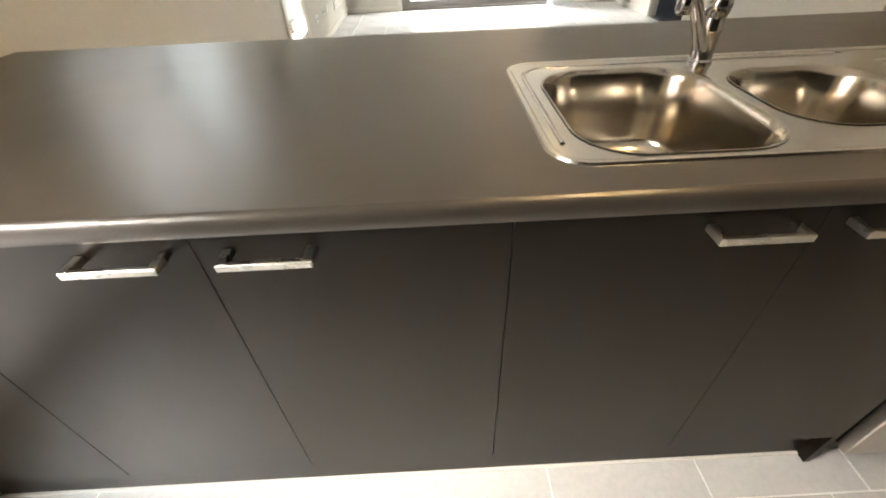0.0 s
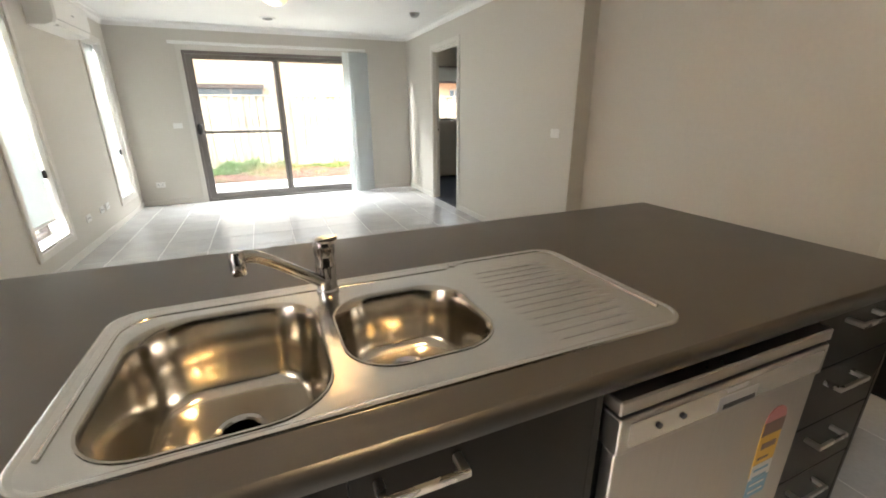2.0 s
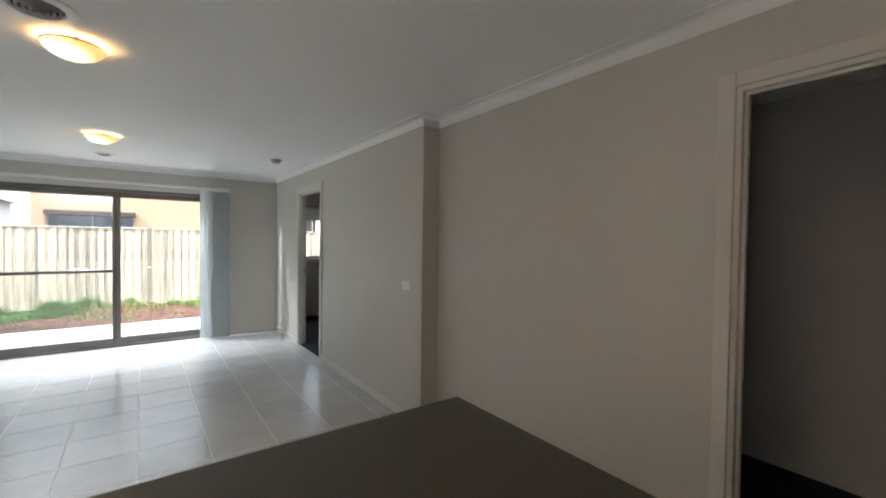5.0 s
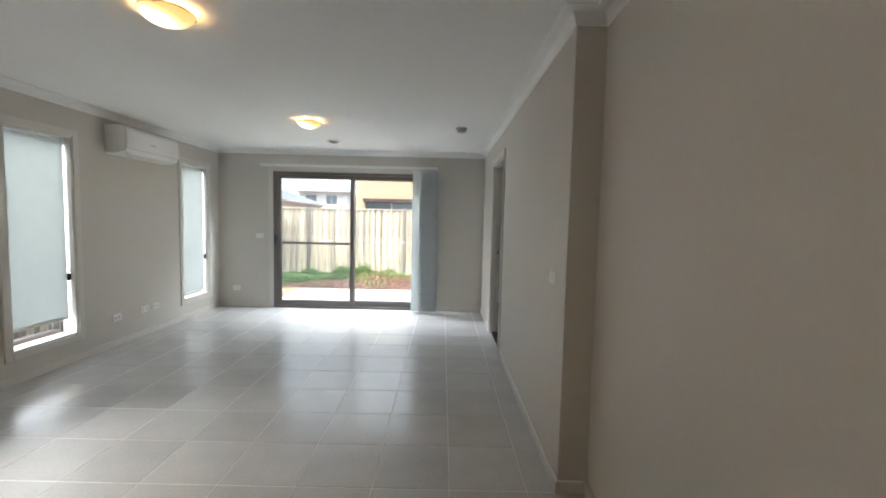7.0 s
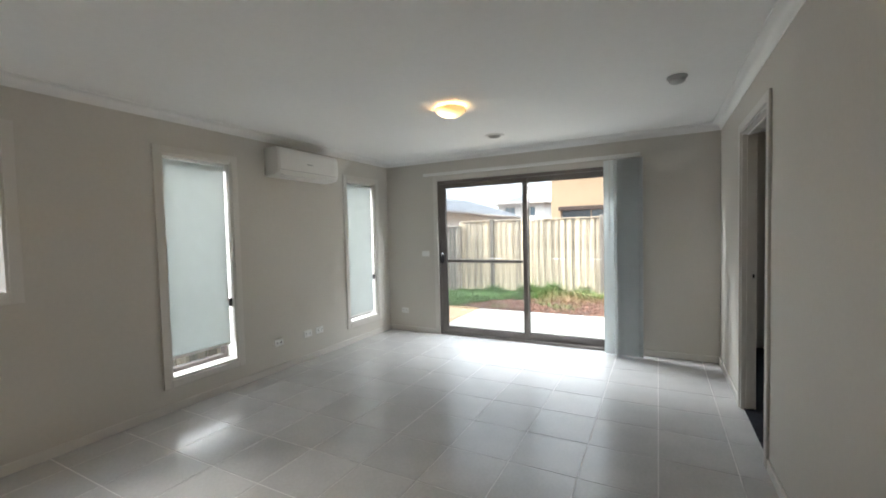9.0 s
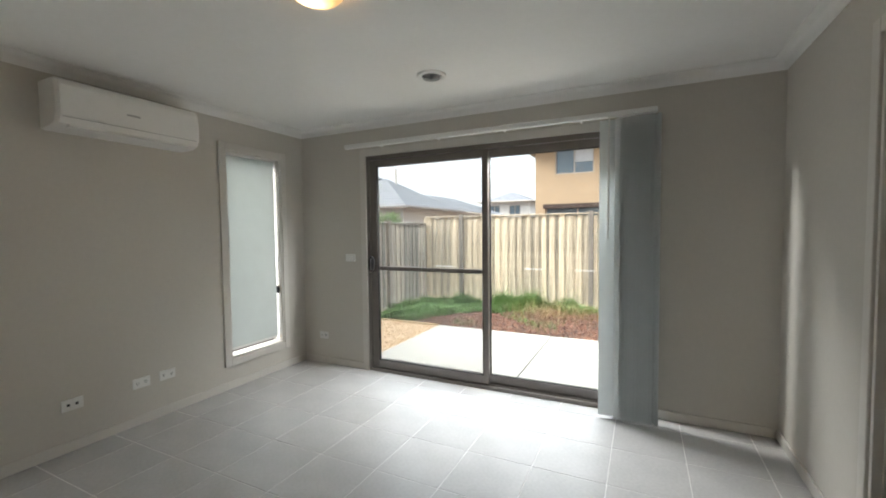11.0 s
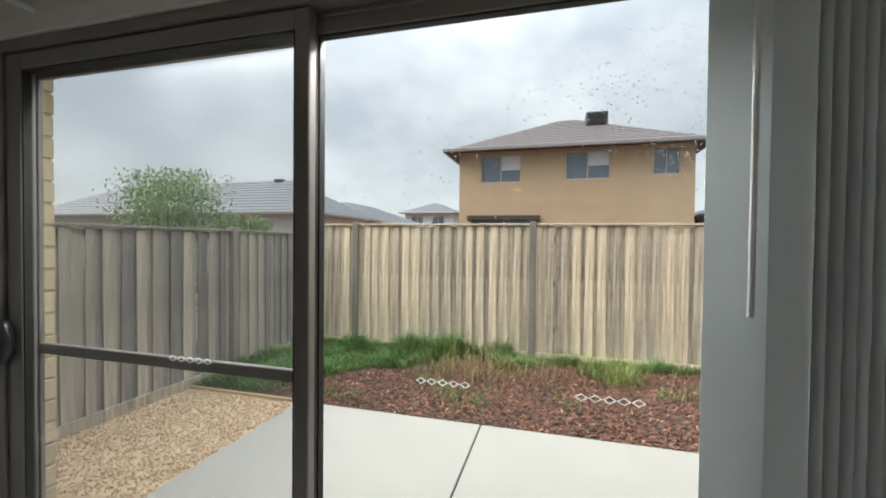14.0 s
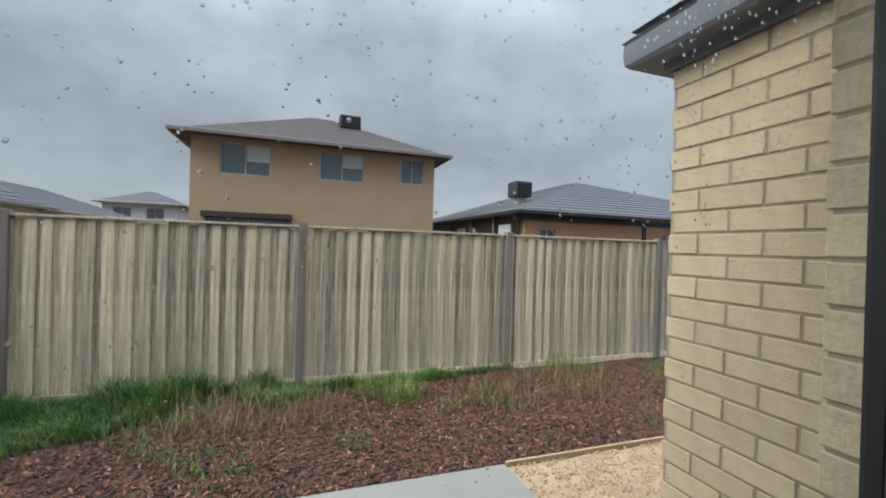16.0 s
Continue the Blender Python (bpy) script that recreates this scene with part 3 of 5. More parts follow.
def roller_blind(hole, bottom, label):
    y0, y1, z0, z1 = hole
    x = WX - 0.055
    root = thing("roller_blind", (x, (y0 + y1) / 2, z1), label, "blind", "roller blinds")
    a, b = y0 + 0.020, y1 - 0.030
    part("fabric", boxes((x - 0.0015, x + 0.0015, a, b, bottom, z1 - 0.045)), BLIND, root, "pale blue-grey blockout fabric")
    t = bmesh.new()
    add_cyl(t, (x - 0.022, (a + b) / 2, z1 - 0.045), 0.022, b - a, "y", 20)
    part("roller_tube", t, BLIND, root, "", True)
    r = bmesh.new()
    bmesh.ops.create_cube(r, size=1, matrix=Matrix.LocRotScale((x, (a + b) / 2, bottom - 0.008), None, (0.012, b - a, 0.022)))
    bmesh.ops.bevel(r, geom=r.edges[:], offset=0.004, segments=2, affect="EDGES")
    part("bottom_rail", r, WHITE, root, "slim pale bottom rail")
    part("bracket", boxes((x - 0.05, x + 0.01, a - 0.009, a - 0.002, z1 - 0.075, z1 - 0.012)), WHITE, root)
    part("bracket", boxes((x - 0.05, x + 0.01, b + 0.002, b + 0.009, z1 - 0.075, z1 - 0.012)), WHITE, root)
    yc = b + 0.010
    if z0 < 0.6:
        part("chain", tube([(x + 0.012, yc, z1 - 0.05), (x + 0.014, yc, 1.4), (x + 0.012, yc, 0.82)], 0.0022, 6), WHITE, root, "thin pale bead chain")
        part("chain_clip", boxes((x - 0.005, x + 0.026, yc - 0.010, yc + 0.010, 0.765, 0.835), bev=0.004), BLACK, root, "black chain safety clip")


roller_blind(W0, 1.80, "pale grey roller blind raised above a wide window")
roller_blind(W1, 0.425, "pale grey roller blind lowered almost fully")
roller_blind(W2, 0.335, "pale grey roller blind lowered fully in a narrow window")

# bedroom window and blind
bw = thing("window_4", (4.3, BY1, 1.1), "bedroom window with a part lowered blind", "window", "", "structure")
part("window_frame", boxes((3.55, 3.59, BY1 + 0.05, BY1 + 0.11, 1.1, 2.09), (5.06, 5.1, BY1 + 0.05, BY1 + 0.11, 1.1, 2.09), (3.59, 5.06, BY1 + 0.05, BY1 + 0.11, 2.05, 2.09), (3.59, 5.06, BY1 + 0.05, BY1 + 0.11, 1.1, 1.14), (4.28, 4.33, BY1 + 0.05, BY1 + 0.11, 1.14, 2.05), bev=0.003), ALU_PALE, bw)
part("window_sill", boxes((3.5, 5.15, BY1 - 0.016, BY1 + 0.05, 1.04, 1.098), bev=0.003), TRIM, bw)
for p, q in ((3.585, 4.285), (4.325, 5.065)):
    part("pane", boxes((p, q, BY1 + 0.075, BY1 + 0.081, 1.135, 2.055)), GLASS, bw).visible_shadow = False
bb = thing("roller_blind", (4.3, BY1 + 0.02, 2.08), "roller blind rolled part way down", "blind", "roller blinds")
part("fabric", boxes((3.58, 5.07, BY1 + 0.018, BY1 + 0.021, 1.82, 2.05)), BLIND, bb)
tb = bmesh.new()
add_cyl(tb, (4.325, BY1 + 0.02, 2.05), 0.022, 1.49, "x", 18)
part("roller_tube", tb, BLIND, bb, "", True)

# ---- sliding glass door ----
sd = thing("door_3", ((SDX0 + SDX1) / 2, NY, 0), "bronze aluminium sliding glass door to the yard", "door", "", "structure")
Y0 = NY
part("architrave", boxes((SDX0 - 0.064, SDX0 - 0.001, Y0 - 0.017, Y0, 0, SDZ + 0.064), (SDX1 + 0.001, SDX1 + 0.064, Y0 - 0.017, Y0, 0, SDZ + 0.064), (SDX0 - 0.001, SDX1 + 0.001, Y0 - 0.017, Y0, SDZ + 0.001, SDZ + 0.064), bev=0.003), TRIM, sd, "pale painted timber architrave")
part("jamb", boxes((SDX0, SDX0 + 0.035, Y0 - 0.004, Y0 + 0.095, 0.03, SDZ - 0.04), bev=0.003), ALU, sd)
part("jamb", boxes((SDX1 - 0.035, SDX1, Y0 - 0.004, Y0 + 0.095, 0.03, SDZ - 0.04), bev=0.003), ALU, sd)
part("head", boxes((SDX0, SDX1, Y0 - 0.004, Y0 + 0.095, SDZ - 0.04, SDZ), (SDX0 + 0.035, SDX1 - 0.035, Y0 + 0.046, Y0 + 0.052, SDZ - 0.055, SDZ - 0.04), bev=0.002), ALU, sd)
part("sill_track", boxes((SDX0, SDX1, Y0 - 0.006, Y0 + 0.095, 0.0, 0.03), (SDX0 + 0.035, SDX1 - 0.035, Y0 + 0.022, Y0 + 0.027, 0.03, 0.042), (SDX0 + 0.035, SDX1 - 0.035, Y0 + 0.062, Y0 + 0.067, 0.03, 0.042), bev=0.0015), ALU, sd)


def sash(x0, x1, y, wl, wr, rail, label):
    p = part("sash", boxes((x0, x0 + wl, y, y + 0.034, 0.044, 2.05), (x1 - wr, x1, y, y + 0.034, 0.044, 2.05), (x0 + wl, x1 - wr, y, y + 0.034, 1.995, 2.05), (x0 + wl, x1 - wr, y, y + 0.034, 0.044, 0.112), bev=0.003), ALU, sd, label)
    g = part("pane", boxes((x0 + wl - 0.006, x1 - wr + 0.006, y + 0.014, y + 0.020, 0.106, 2.001)), GLASS, p, "clear rain-specked glass")
    g.visible_shadow = False
    part("glazing_bead", boxes((x0 + wl, x0 + wl + 0.006, y + 0.004, y + 0.030, 0.112, 1.995), (x1 - wr - 0.006, x1 - wr, y + 0.004, y + 0.030, 0.112, 1.995), (x0 + wl + 0.006, x1 - wr - 0.006, y + 0.004, y + 0.030, 0.112, 0.118), (x0 + wl + 0.006, x1 - wr - 0.006, y + 0.004, y + 0.030, 1.989, 1.995)), RUBBER, p, "black rubber glazing seal")
    return p


slider = sash(SDX0 + 0.036, 0.994, Y0 + 0.006, 0.075, 0.046, False, "sliding sash of bronze aluminium")
fixed = sash(0.955, SDX1 - 0.036, Y0 + 0.050, 0.036, 0.032, False, "fixed sash of bronze aluminium")
lk = bmesh.new()
bmesh.ops.create_uvsphere(lk, u_segments=20, v_segments=12, radius=1, matrix=Matrix.LocRotScale((SDX0 + 0.056, Y0 - 0.018, 1.055), None, (0.036, 0.030, 0.080)))
part("door_handle", lk, BLACK, slider, "black oval pull and lock", True)
lk = boxes((SDX0 + 0.046, SDX0 + 0.070, Y0 - 0.062, Y0 - 0.020, 1.0, 1.11), bev=0.008, seg=2)
part("thumb_latch", lk, BLACK, slider, "", True)
# fly screen outside the sliding sash
SCREEN = bpy.data.materials.new("grey_fly_screen_mesh")
SCREEN.use_nodes = True
sn, sl = SCREEN.node_tree.nodes, SCREEN.node_tree.links
s_t, s_m = sn.new("ShaderNodeBsdfTransparent"), sn.new("ShaderNodeMixShader")
sn["Principled BSDF"].inputs["Base Color"].default_value = (0.22, 0.22, 0.23, 1)
s_l, s_k = sn.new("ShaderNodeBsdfTranslucent"), sn.new("ShaderNodeMixShader")
s_l.inputs[0].default_value, s_k.inputs[0].default_value = (0.5, 0.5, 0.5, 1), 0.15
sn["Principled BSDF"].inputs["Roughness"].default_value = 0.7
s_m.inputs[0].default_value = 0.13
sl.new(s_t.outputs[0], s_m.inputs[1])
sl.new(sn["Principled BSDF"].outputs[0], s_k.inputs[1])
sl.new(s_l.outputs[0], s_k.inputs[2])
sl.new(s_k.outputs[0], s_m.inputs[2])
sl.new(s_m.outputs[0], sn["Material Output"].inputs[0])
fs = thing("fly_screen_door", (0.38, Y0 + 0.105, 0.0), "bronze framed sliding fly screen with a middle rail", "screen door")
fx0, fx1, fy = SDX0 + 0.004, 0.955, Y0 + 0.097
part("screen_frame", boxes((fx0, fx0 + 0.034, fy, fy + 0.018, 0.035, 2.06), (fx1 - 0.05, fx1, fy, fy + 0.018, 0.035, 2.06), (fx0 + 0.034, fx1 - 0.05, fy, fy + 0.018, 2.0, 2.06), (fx0 + 0.034, fx1 - 0.05, fy, fy + 0.018, 0.035, 0.10), bev=0.003), ALU, fs)
part("middle_rail", boxes((fx0 + 0.034, fx1 - 0.05, fy, fy + 0.018, 0.985, 1.025), bev=0.003), ALU, fs)
part("mesh", boxes((fx0 + 0.030, fx1 - 0.045, fy + 0.008, fy + 0.0085, 0.095, 0.99), (fx0 + 0.030, fx1 - 0.045, fy + 0.008, fy + 0.0085, 1.02, 2.005)), SCREEN, fs, "fine grey insect mesh").visible_shadow = False
part("screen_latch", boxes((fx0 + 0.004, fx0 + 0.030, fy - 0.008, fy, 0.93, 1.0), bev=0.003), BLACK, fs)


# white diamond decals on the glass
def decal(x0, x1, z, y):
    root = thing("glass_decal", ((x0 + x1) / 2, y, z), "row of white diamond outlines stuck on the glass", "sticker", "glass decals")
    n = 5
    w = (x1 - x0) / n
    for i in range(n):
        c = x0 + w * (i + 0.5)
        h, t = w * 0.30, 0.0024
        outer = [(c - w / 2, 0), (c, h), (c + w / 2, 0), (c, -h)]
        inner = [(c - w / 2 + 2.0 * t, 0), (c, h - t), (c + w / 2 - 2.0 * t, 0), (c, -h + t)]
        bm = bmesh.new()
        o = [bm.verts.new((p, y, z + q)) for p, q in outer]
        k = [bm.verts.new((p, y, z + q)) for p, q in inner]
        for j in range(4):
            bm.faces.new((o[j], o[(j + 1) % 4], k[(j + 1) % 4], k[j]))
        part("diamond", bm, DECAL, root)


decal(0.493, 0.658, 1.051, Y0 + 0.0192)
decal(1.285, 1.435, 1.047, Y0 + 0.0632)
decal(1.69, 1.85, 1.047, Y0 + 0.0632)

# rain on the outside of the fixed glass
rng = random.Random(5)
dv, df = [], []


def droplet(x, z, r, y):
    base = len(dv)
    ring = 7
    for lvl, (k, d) in enumerate(((1.0, 0.0), (0.75, 0.38))):
        for i in range(ring):
            a = 2 * math.pi * i / ring
            dv.append((x + r * k * math.cos(a), y + r * d, z + 1.15 * r * k * math.sin(a)))
    dv.append((x, y + r * 0.52, z))
    for i in range(ring):
        j = (i + 1) % ring
        df.append((base + i, base + j, base + ring + j, base + ring + i))
        df.append((base + ring + i, base + ring + j, base + 2 * ring))


for _ in range(90):
    cx, cz = rng.uniform(1.05, 2.16), rng.triangular(1.38, 1.98, 1.65)
    for _ in range(rng.randint(4, 13)):
        droplet(cx + rng.gauss(0, 0.05), min(1.985, cz + rng.gauss(0, 0.045)), rng.choice((0.0009, 0.0011, 0.0014, 0.0017, 0.0022)), Y0 + 0.0705)
for _ in range(80):
    cx, cz = rng.uniform(1.62, 2.15), rng.triangular(1.45, 1.97, 1.85)
    for _ in range(rng.randint(5, 14)):
        droplet(min(2.165, cx + rng.gauss(0, 0.035)), min(1.985, cz + rng.gauss(0, 0.04)), rng.choice((0.0009, 0.0011, 0.0014, 0.0017, 0.0021)), Y0 + 0.0705)
for _ in range(420):
    droplet(rng.uniform(1.03, 2.16), rng.uniform(1.1, 1.98), rng.uniform(0.0007, 0.0015), Y0 + 0.0705)
rain = part("raindrops", scatter_mesh("raindrops", dv, df, DROP), DROP)
tagged(rain, "scattered raindrops clinging to the glass door", "raindrops", "", "stuff")
smooth(rain.data, 80)

# vertical blind: track and stacked vanes
vb = thing("vertical_blind", (2.1, NY - 0.17, 2.15), "pale blue-grey vertical blind drawn to one side", "blind")
TY = NY - 0.155
part("track", boxes((-0.369, 2.255, TY - 0.022, TY + 0.022, 2.150, 2.186), bev=0.004), WHITE, vb, "long white aluminium head track")
for bx in (-0.05, 0.55, 1.15, 1.75):
    part("bracket", boxes((bx - 0.006, bx + 0.006, TY + 0.02, NY - 0.0005, 2.168, 2.182), bev=0.001), WHITE, vb)


def vane(x, angle, name="vane"):
    w, seg = 0.127, 6
    c, s = math.cos(radians(angle)), math.sin(radians(angle))
    rings = []
    for zz in (0.022, 2.135):
        lo = []
        for side in (1, -1):
            for k in range(seg + 1):
                u = (k / seg - 0.5) * side
                bow = 0.006 * (1 - 4 * u * u) + 0.0005 * side
                lo.append((x + u * w * c - bow * s, TY + u * w * s + bow * c, zz))
        rings.append(lo)
    part(name, loft(rings, True, True, True), VANE, vb, "", True)


vane(1.955, 4)
for k in range(12):
    vane(1.990 + 0.0192 * k + rng.uniform(-0.0015, 0.0015), -54 + rng.uniform(-4, 4))
vane(2.222, -28)
vane(2.240, -62)
part("weight_chain", tube([(1.92, TY, 0.03), (2.0, TY - 0.02, 0.016), (2.1, TY - 0.05, 0.018), (2.25, TY - 0.03, 0.02)], 0.0018, 6), WHITE, vb)
part("wand", tube([(1.955, TY - 0.03, 2.15), (1.952, TY - 0.035, 1.30)], 0.0055, 8), WHITE, vb, "thin white control wand", True)

# ---- fixtures ----
def air_conditioner():
    y0, y1 = 4.70, 5.555
    root = thing("air_conditioner", (WX, (y0 + y1) / 2, 2.0), "white wall-mounted split system air conditioner", "air conditioner")
    outline = [(0.0, 2.295), (0.15, 2.298), (0.185, 2.285), (0.202, 2.25), (0.208, 2.15), (0.205, 2.075), (0.185, 2.03), (0.13, 2.008), (0.0, 2.004)]
    rings = [[(WX + d * 0.93, yy, 2.15 + (z - 2.15) * 0.94) for d, z in outline] if k in (0, 3) else [(WX + d, yy, z) for d, z in outline] for k, yy in enumerate((y0, y0 + 0.018, y1 - 0.018, y1))]
    part("body", loft(rings, True, True, True), WHITE, root, "glossy white plastic casing", True)
    part("front_panel", loft([[(WX + d + 0.004, yy, z) for d, z in outline[3:6]] for yy in (y0 + 0.02, y1 - 0.02)], False), WHITE, root, "", True)
    part("air_flap", boxes((WX + 0.135, WX + 0.197, y0 + 0.06, y1 - 0.06, 2.012, 2.028), bev=0.005, seg=2), WHITE, root)
    for k in range(9):
        part("intake_slat", boxes((WX + 0.016 + 0.015 * k, WX + 0.022 + 0.015 * k, y0 + 0.04, y1 - 0.04, 2.2965, 2.3035)), GREYVENT, root)
    part("intake_grille", boxes((WX + 0.012, WX + 0.15, y0 + 0.035, y1 - 0.035, 2.2955, 2.2995)), DARK, root, "dark air intake in the top")
    part("seam", boxes((WX + 0.12, WX + 0.2065, y0 + 0.03, y1 - 0.03, 2.066, 2.069)), GREYVENT, root)
    part("badge", boxes((WX + 0.205, WX + 0.2125, 5.06, 5.14, 2.145, 2.157)), GREYVENT, root, "small grey maker's badge")


air_conditioner()


def ceiling_light(x, y, shade=LAMPGLASS, watts=LAMP_WATTS):
    root = thing("ceiling_light", (x, y, CZ), "lit frosted glass oyster ceiling light with metal clips", "ceiling light", "ceiling lights")
    part("base_plate", lathe([(0.0, 0.0), (0.07, 0.0), (0.075, -0.012), (0.065, -0.018), (0.0, -0.018)], (x, y, CZ)), BRASS, root, "", True)
    part("shade", lathe([(0.122, -0.022), (0.124, -0.026), (0.114, -0.042), (0.094, -0.060), (0.065, -0.074), (0.033, -0.082), (0.0, -0.085)], (x, y, CZ)), shade, root, "glowing warm frosted glass bowl", True)
    part("rim", lathe([(0.1235, -0.020), (0.1275, -0.021), (0.1275, -0.027), (0.1235, -0.028)], (x, y, CZ)), BRASS, root, "thin brass rim", True)
    for k in range(3):
        a = radians(40 + 120 * k)
        bm = bmesh.new()
        bmesh.ops.create_cube(bm, size=1, matrix=Matrix.Translation((x + 0.122 * math.cos(a), y + 0.122 * math.sin(a), CZ - 0.022)) @ Matrix.Rotation(a, 4, "Z") @ Matrix.Diagonal((0.012, 0.014, 0.02, 1)))
        part("clip", bm, NICKEL, root)
    data = bpy.data.lights.new("lamp_bulb", "POINT")
    data.energy, data.color, data.shadow_soft_size = watts, (1.0, 0.62, 0.26), 0.02
    new("lamp_bulb", data).location = (x, y, CZ - 0.045)


for lx, ly in LAMP_PLACES:
    ceiling_light(lx, ly)
for lx, ly in KITCHEN_LAMPS:
    ceiling_light(lx, ly, KITCHENGLASS, KITCHEN_WATTS)


def air_vent(x, y, r):
    root = thing("ceiling_vent", (x, y, CZ), "round white ceiling heating vent with grey rings", "ceiling vent", "ceiling vents")
    part("rim", lathe([(r, 0.0), (r, -0.006), (r * 0.93, -0.012), (r * 0.70, -0.012), (r * 0.66, -0.004)], (x, y, CZ)), WHITE, root, "", True)
    part("backing", lathe([(r * 0.70, -0.002), (0.0, -0.002)], (x, y, CZ)), DARK, root)
    for k in range(4):
        q = r * (0.62 - 0.15 * k)
        part("ring", lathe([(q, -0.008), (q - 0.003, -0.02 - 0.003 * k), (q - r * 0.085, -0.016 - 0.003 * k), (q - r * 0.08, -0.006), (q, -0.008)], (x, y, CZ)), GREYVENT, root, "", True)


air_vent(0.875, 2.265, 0.138)
air_vent(0.878, 6.02, 0.100)
sm = thing("smoke_alarm", (2.534, 5.10, CZ), "round white smoke alarm on the ceiling", "smoke alarm")
part("base", lathe([(0.062, 0.0), (0.064, -0.010), (0.058, -0.016), (0.0, -0.016)], (2.534, 5.10, CZ)), GREYVENT, sm, "", True)
part("cover", lathe([(0.052, -0.016), (0.048, -0.034), (0.035, -0.044), (0.0, -0.046)], (2.534, 5.10, CZ)), GREYVENT, sm, "", True)


def wall_plate(name, label, category, place, normal, buttons, wide=0.116, high=0.074, group=""):
    """A plate on a wall whose room side is normal."""
    root = thing(name, place, label, category, group)
    n = Vector(normal)
    u = Vector((0, 0, 1)).cross(n)

    def slab(pname, du, dz, w, h, d0, d1, material, parent, bev=0.0015):
        bm = bmesh.new()
        c = Vector(place) + u * du + Vector((0, 0, dz)) + n * ((d0 + d1) / 2)
        size = Vector((abs(u.x) * w + abs(n.x) * (d1 - d0), abs(u.y) * w + abs(n.y) * (d1 - d0), h))
        bmesh.ops.create_cube(bm, size=1, matrix=Matrix.LocRotScale(c, None, size))
        bmesh.ops.bevel(bm, geom=bm.edges[:], offset=bev, segments=1, affect="EDGES")
        return part(pname, bm, material, parent)

    plate = slab("plate", 0, 0, wide, high, 0.0, 0.009, WHITE, root, 0.003)
    for du, dz, w, h, dark in buttons:
        slab("socket" if dark else "rocker", du, dz, w, h, 0.008, 0.0105 if dark else 0.012, BLACK if dark else WHITE, plate, 0.0006)


rockers = [(-0.012, 0, 0.02, 0.032, False), (0.016, 0, 0.02, 0.032, False)]
outlet = [(s * 0.027 + a, b, 0.004, 0.010, True) for s in (-1, 1) for a, b in ((-0.006, 0.004), (0.006, 0.004), (0.0, -0.009))] + [(s * 0.027, 0.024, 0.010, 0.012, False) for s in (-1, 1)]
wall_plate("light_switch", "white double light switch on a greige wall", "light switch", (EX, 2.768, 1.098), (-1, 0, 0), rockers, group="switch plates")
wall_plate("light_switch", "white light switch beside the sliding door", "light switch", (-0.456, NY, 1.109), (0, -1, 0), rockers, group="switch plates")
wall_plate("power_outlet", "white double power outlet low on the wall", "power outlet", (-0.822, NY, 0.292), (0, -1, 0), outlet, group="power outlets")
wall_plate("tv_outlet", "white antenna plate with two dark sockets", "wall outlet", (WX, 4.78, 0.298), (1, 0, 0), [(-0.022, 0, 0.016, 0.016, True), (0.022, 0, 0.016, 0.016, True)], group="power outlets")
wall_plate("power_outlet", "white double power outlet above the skirting", "power outlet", (WX, 5.18, 0.30), (1, 0, 0), outlet, group="power outlets")
wall_plate("power_outlet", "white double power outlet above the skirting", "power outlet", (WX, 5.36, 0.303), (1, 0, 0), outlet, group="power outlets")

# ---- kitchen island bench ----
FY, CT = 0.160, 0.90
UND = 0.864
bt = thing("benchtop", (0.54, 0.58, UND), "brown-grey laminate island benchtop with rounded front edge", "benchtop")
BOWL1, BOWL2 = (0.353, 0.681, 0.240, 0.622), (0.713, 0.997, 0.300, 0.584)


def bench_top():
    # the slab with its sink cut-out, and moulded edges along front and back
    cut = round_rect(0.338, 1.012, 0.232, 0.632, 0.04, 0)
    top = flat_plate([[(WX, 0.152, 0), (2.16, 0.152, 0), (2.16, 1.055, 0), (WX, 1.055, 0)], cut], UND, CT)
    part("top", top, BENCH, bt)
    fr = [(0.152, UND), (0.146, UND + 0.001), (0.140, UND + 0.005), (0.138, UND + 0.012), (0.1385, CT - 0.014), (0.141, CT - 0.007), (0.1455, CT - 0.002), (0.152, CT)]
    part("front_edge", loft([[(x, y, z) for y, z in fr] for x in (WX, 2.16)], True, True, True), BENCH, bt, "rolled laminate front edge", True)
    bk = [(1.055, UND), (1.063, UND), (1.063, CT - 0.003), (1.061, CT - 0.0008), (1.055, CT)]
    part("back_edge", loft([[(x, y, z) for y, z in bk] for x in (WX, 2.16)], True, True, True), BENCH, bt, "", True)
    part("end_strip", boxes((2.16, 2.1615, 0.14, 1.063, UND, CT - 0.0006)), BENCH, bt)


bench_top()


def bar_handle(x, z, parent, length=0.128):
    y = FY
    part("handle", boxes((x - length / 2, x + length / 2, y - 0.038, y - 0.029, z - 0.006, z + 0.006), (x - length / 2, x - length / 2 + 0.013, y - 0.032, y - 0.0005, z - 0.006, z + 0.006), (x + length / 2 - 0.013, x + length / 2, y - 0.032, y - 0.0005, z - 0.006, z + 0.006), bev=0.0015), NICKEL, parent, "satin nickel D-bar handle")


def door_cabinet(x0, x1, xm, hinge_handles, label, top=UND):
    root = thing("base_cabinet", ((x0 + x1) / 2, 0.4, 0), label, "cabinet", "island cabinets")
    part("body", boxes((x0 + 0.002, x1 - 0.002, FY + 0.021, 0.80, 0.13, top)), CARCASS, root)
    for a, b, hx in ((x0, xm, hinge_handles[0]), (xm, x1, hinge_handles[1])):
        d = part("door", boxes((a + 0.0006, b - 0.0006, FY, FY + 0.018, 0.145, 0.856), bev=0.0006), DOORS, root, "dark brown laminate door")
        bar_handle(hx, 0.829, d)


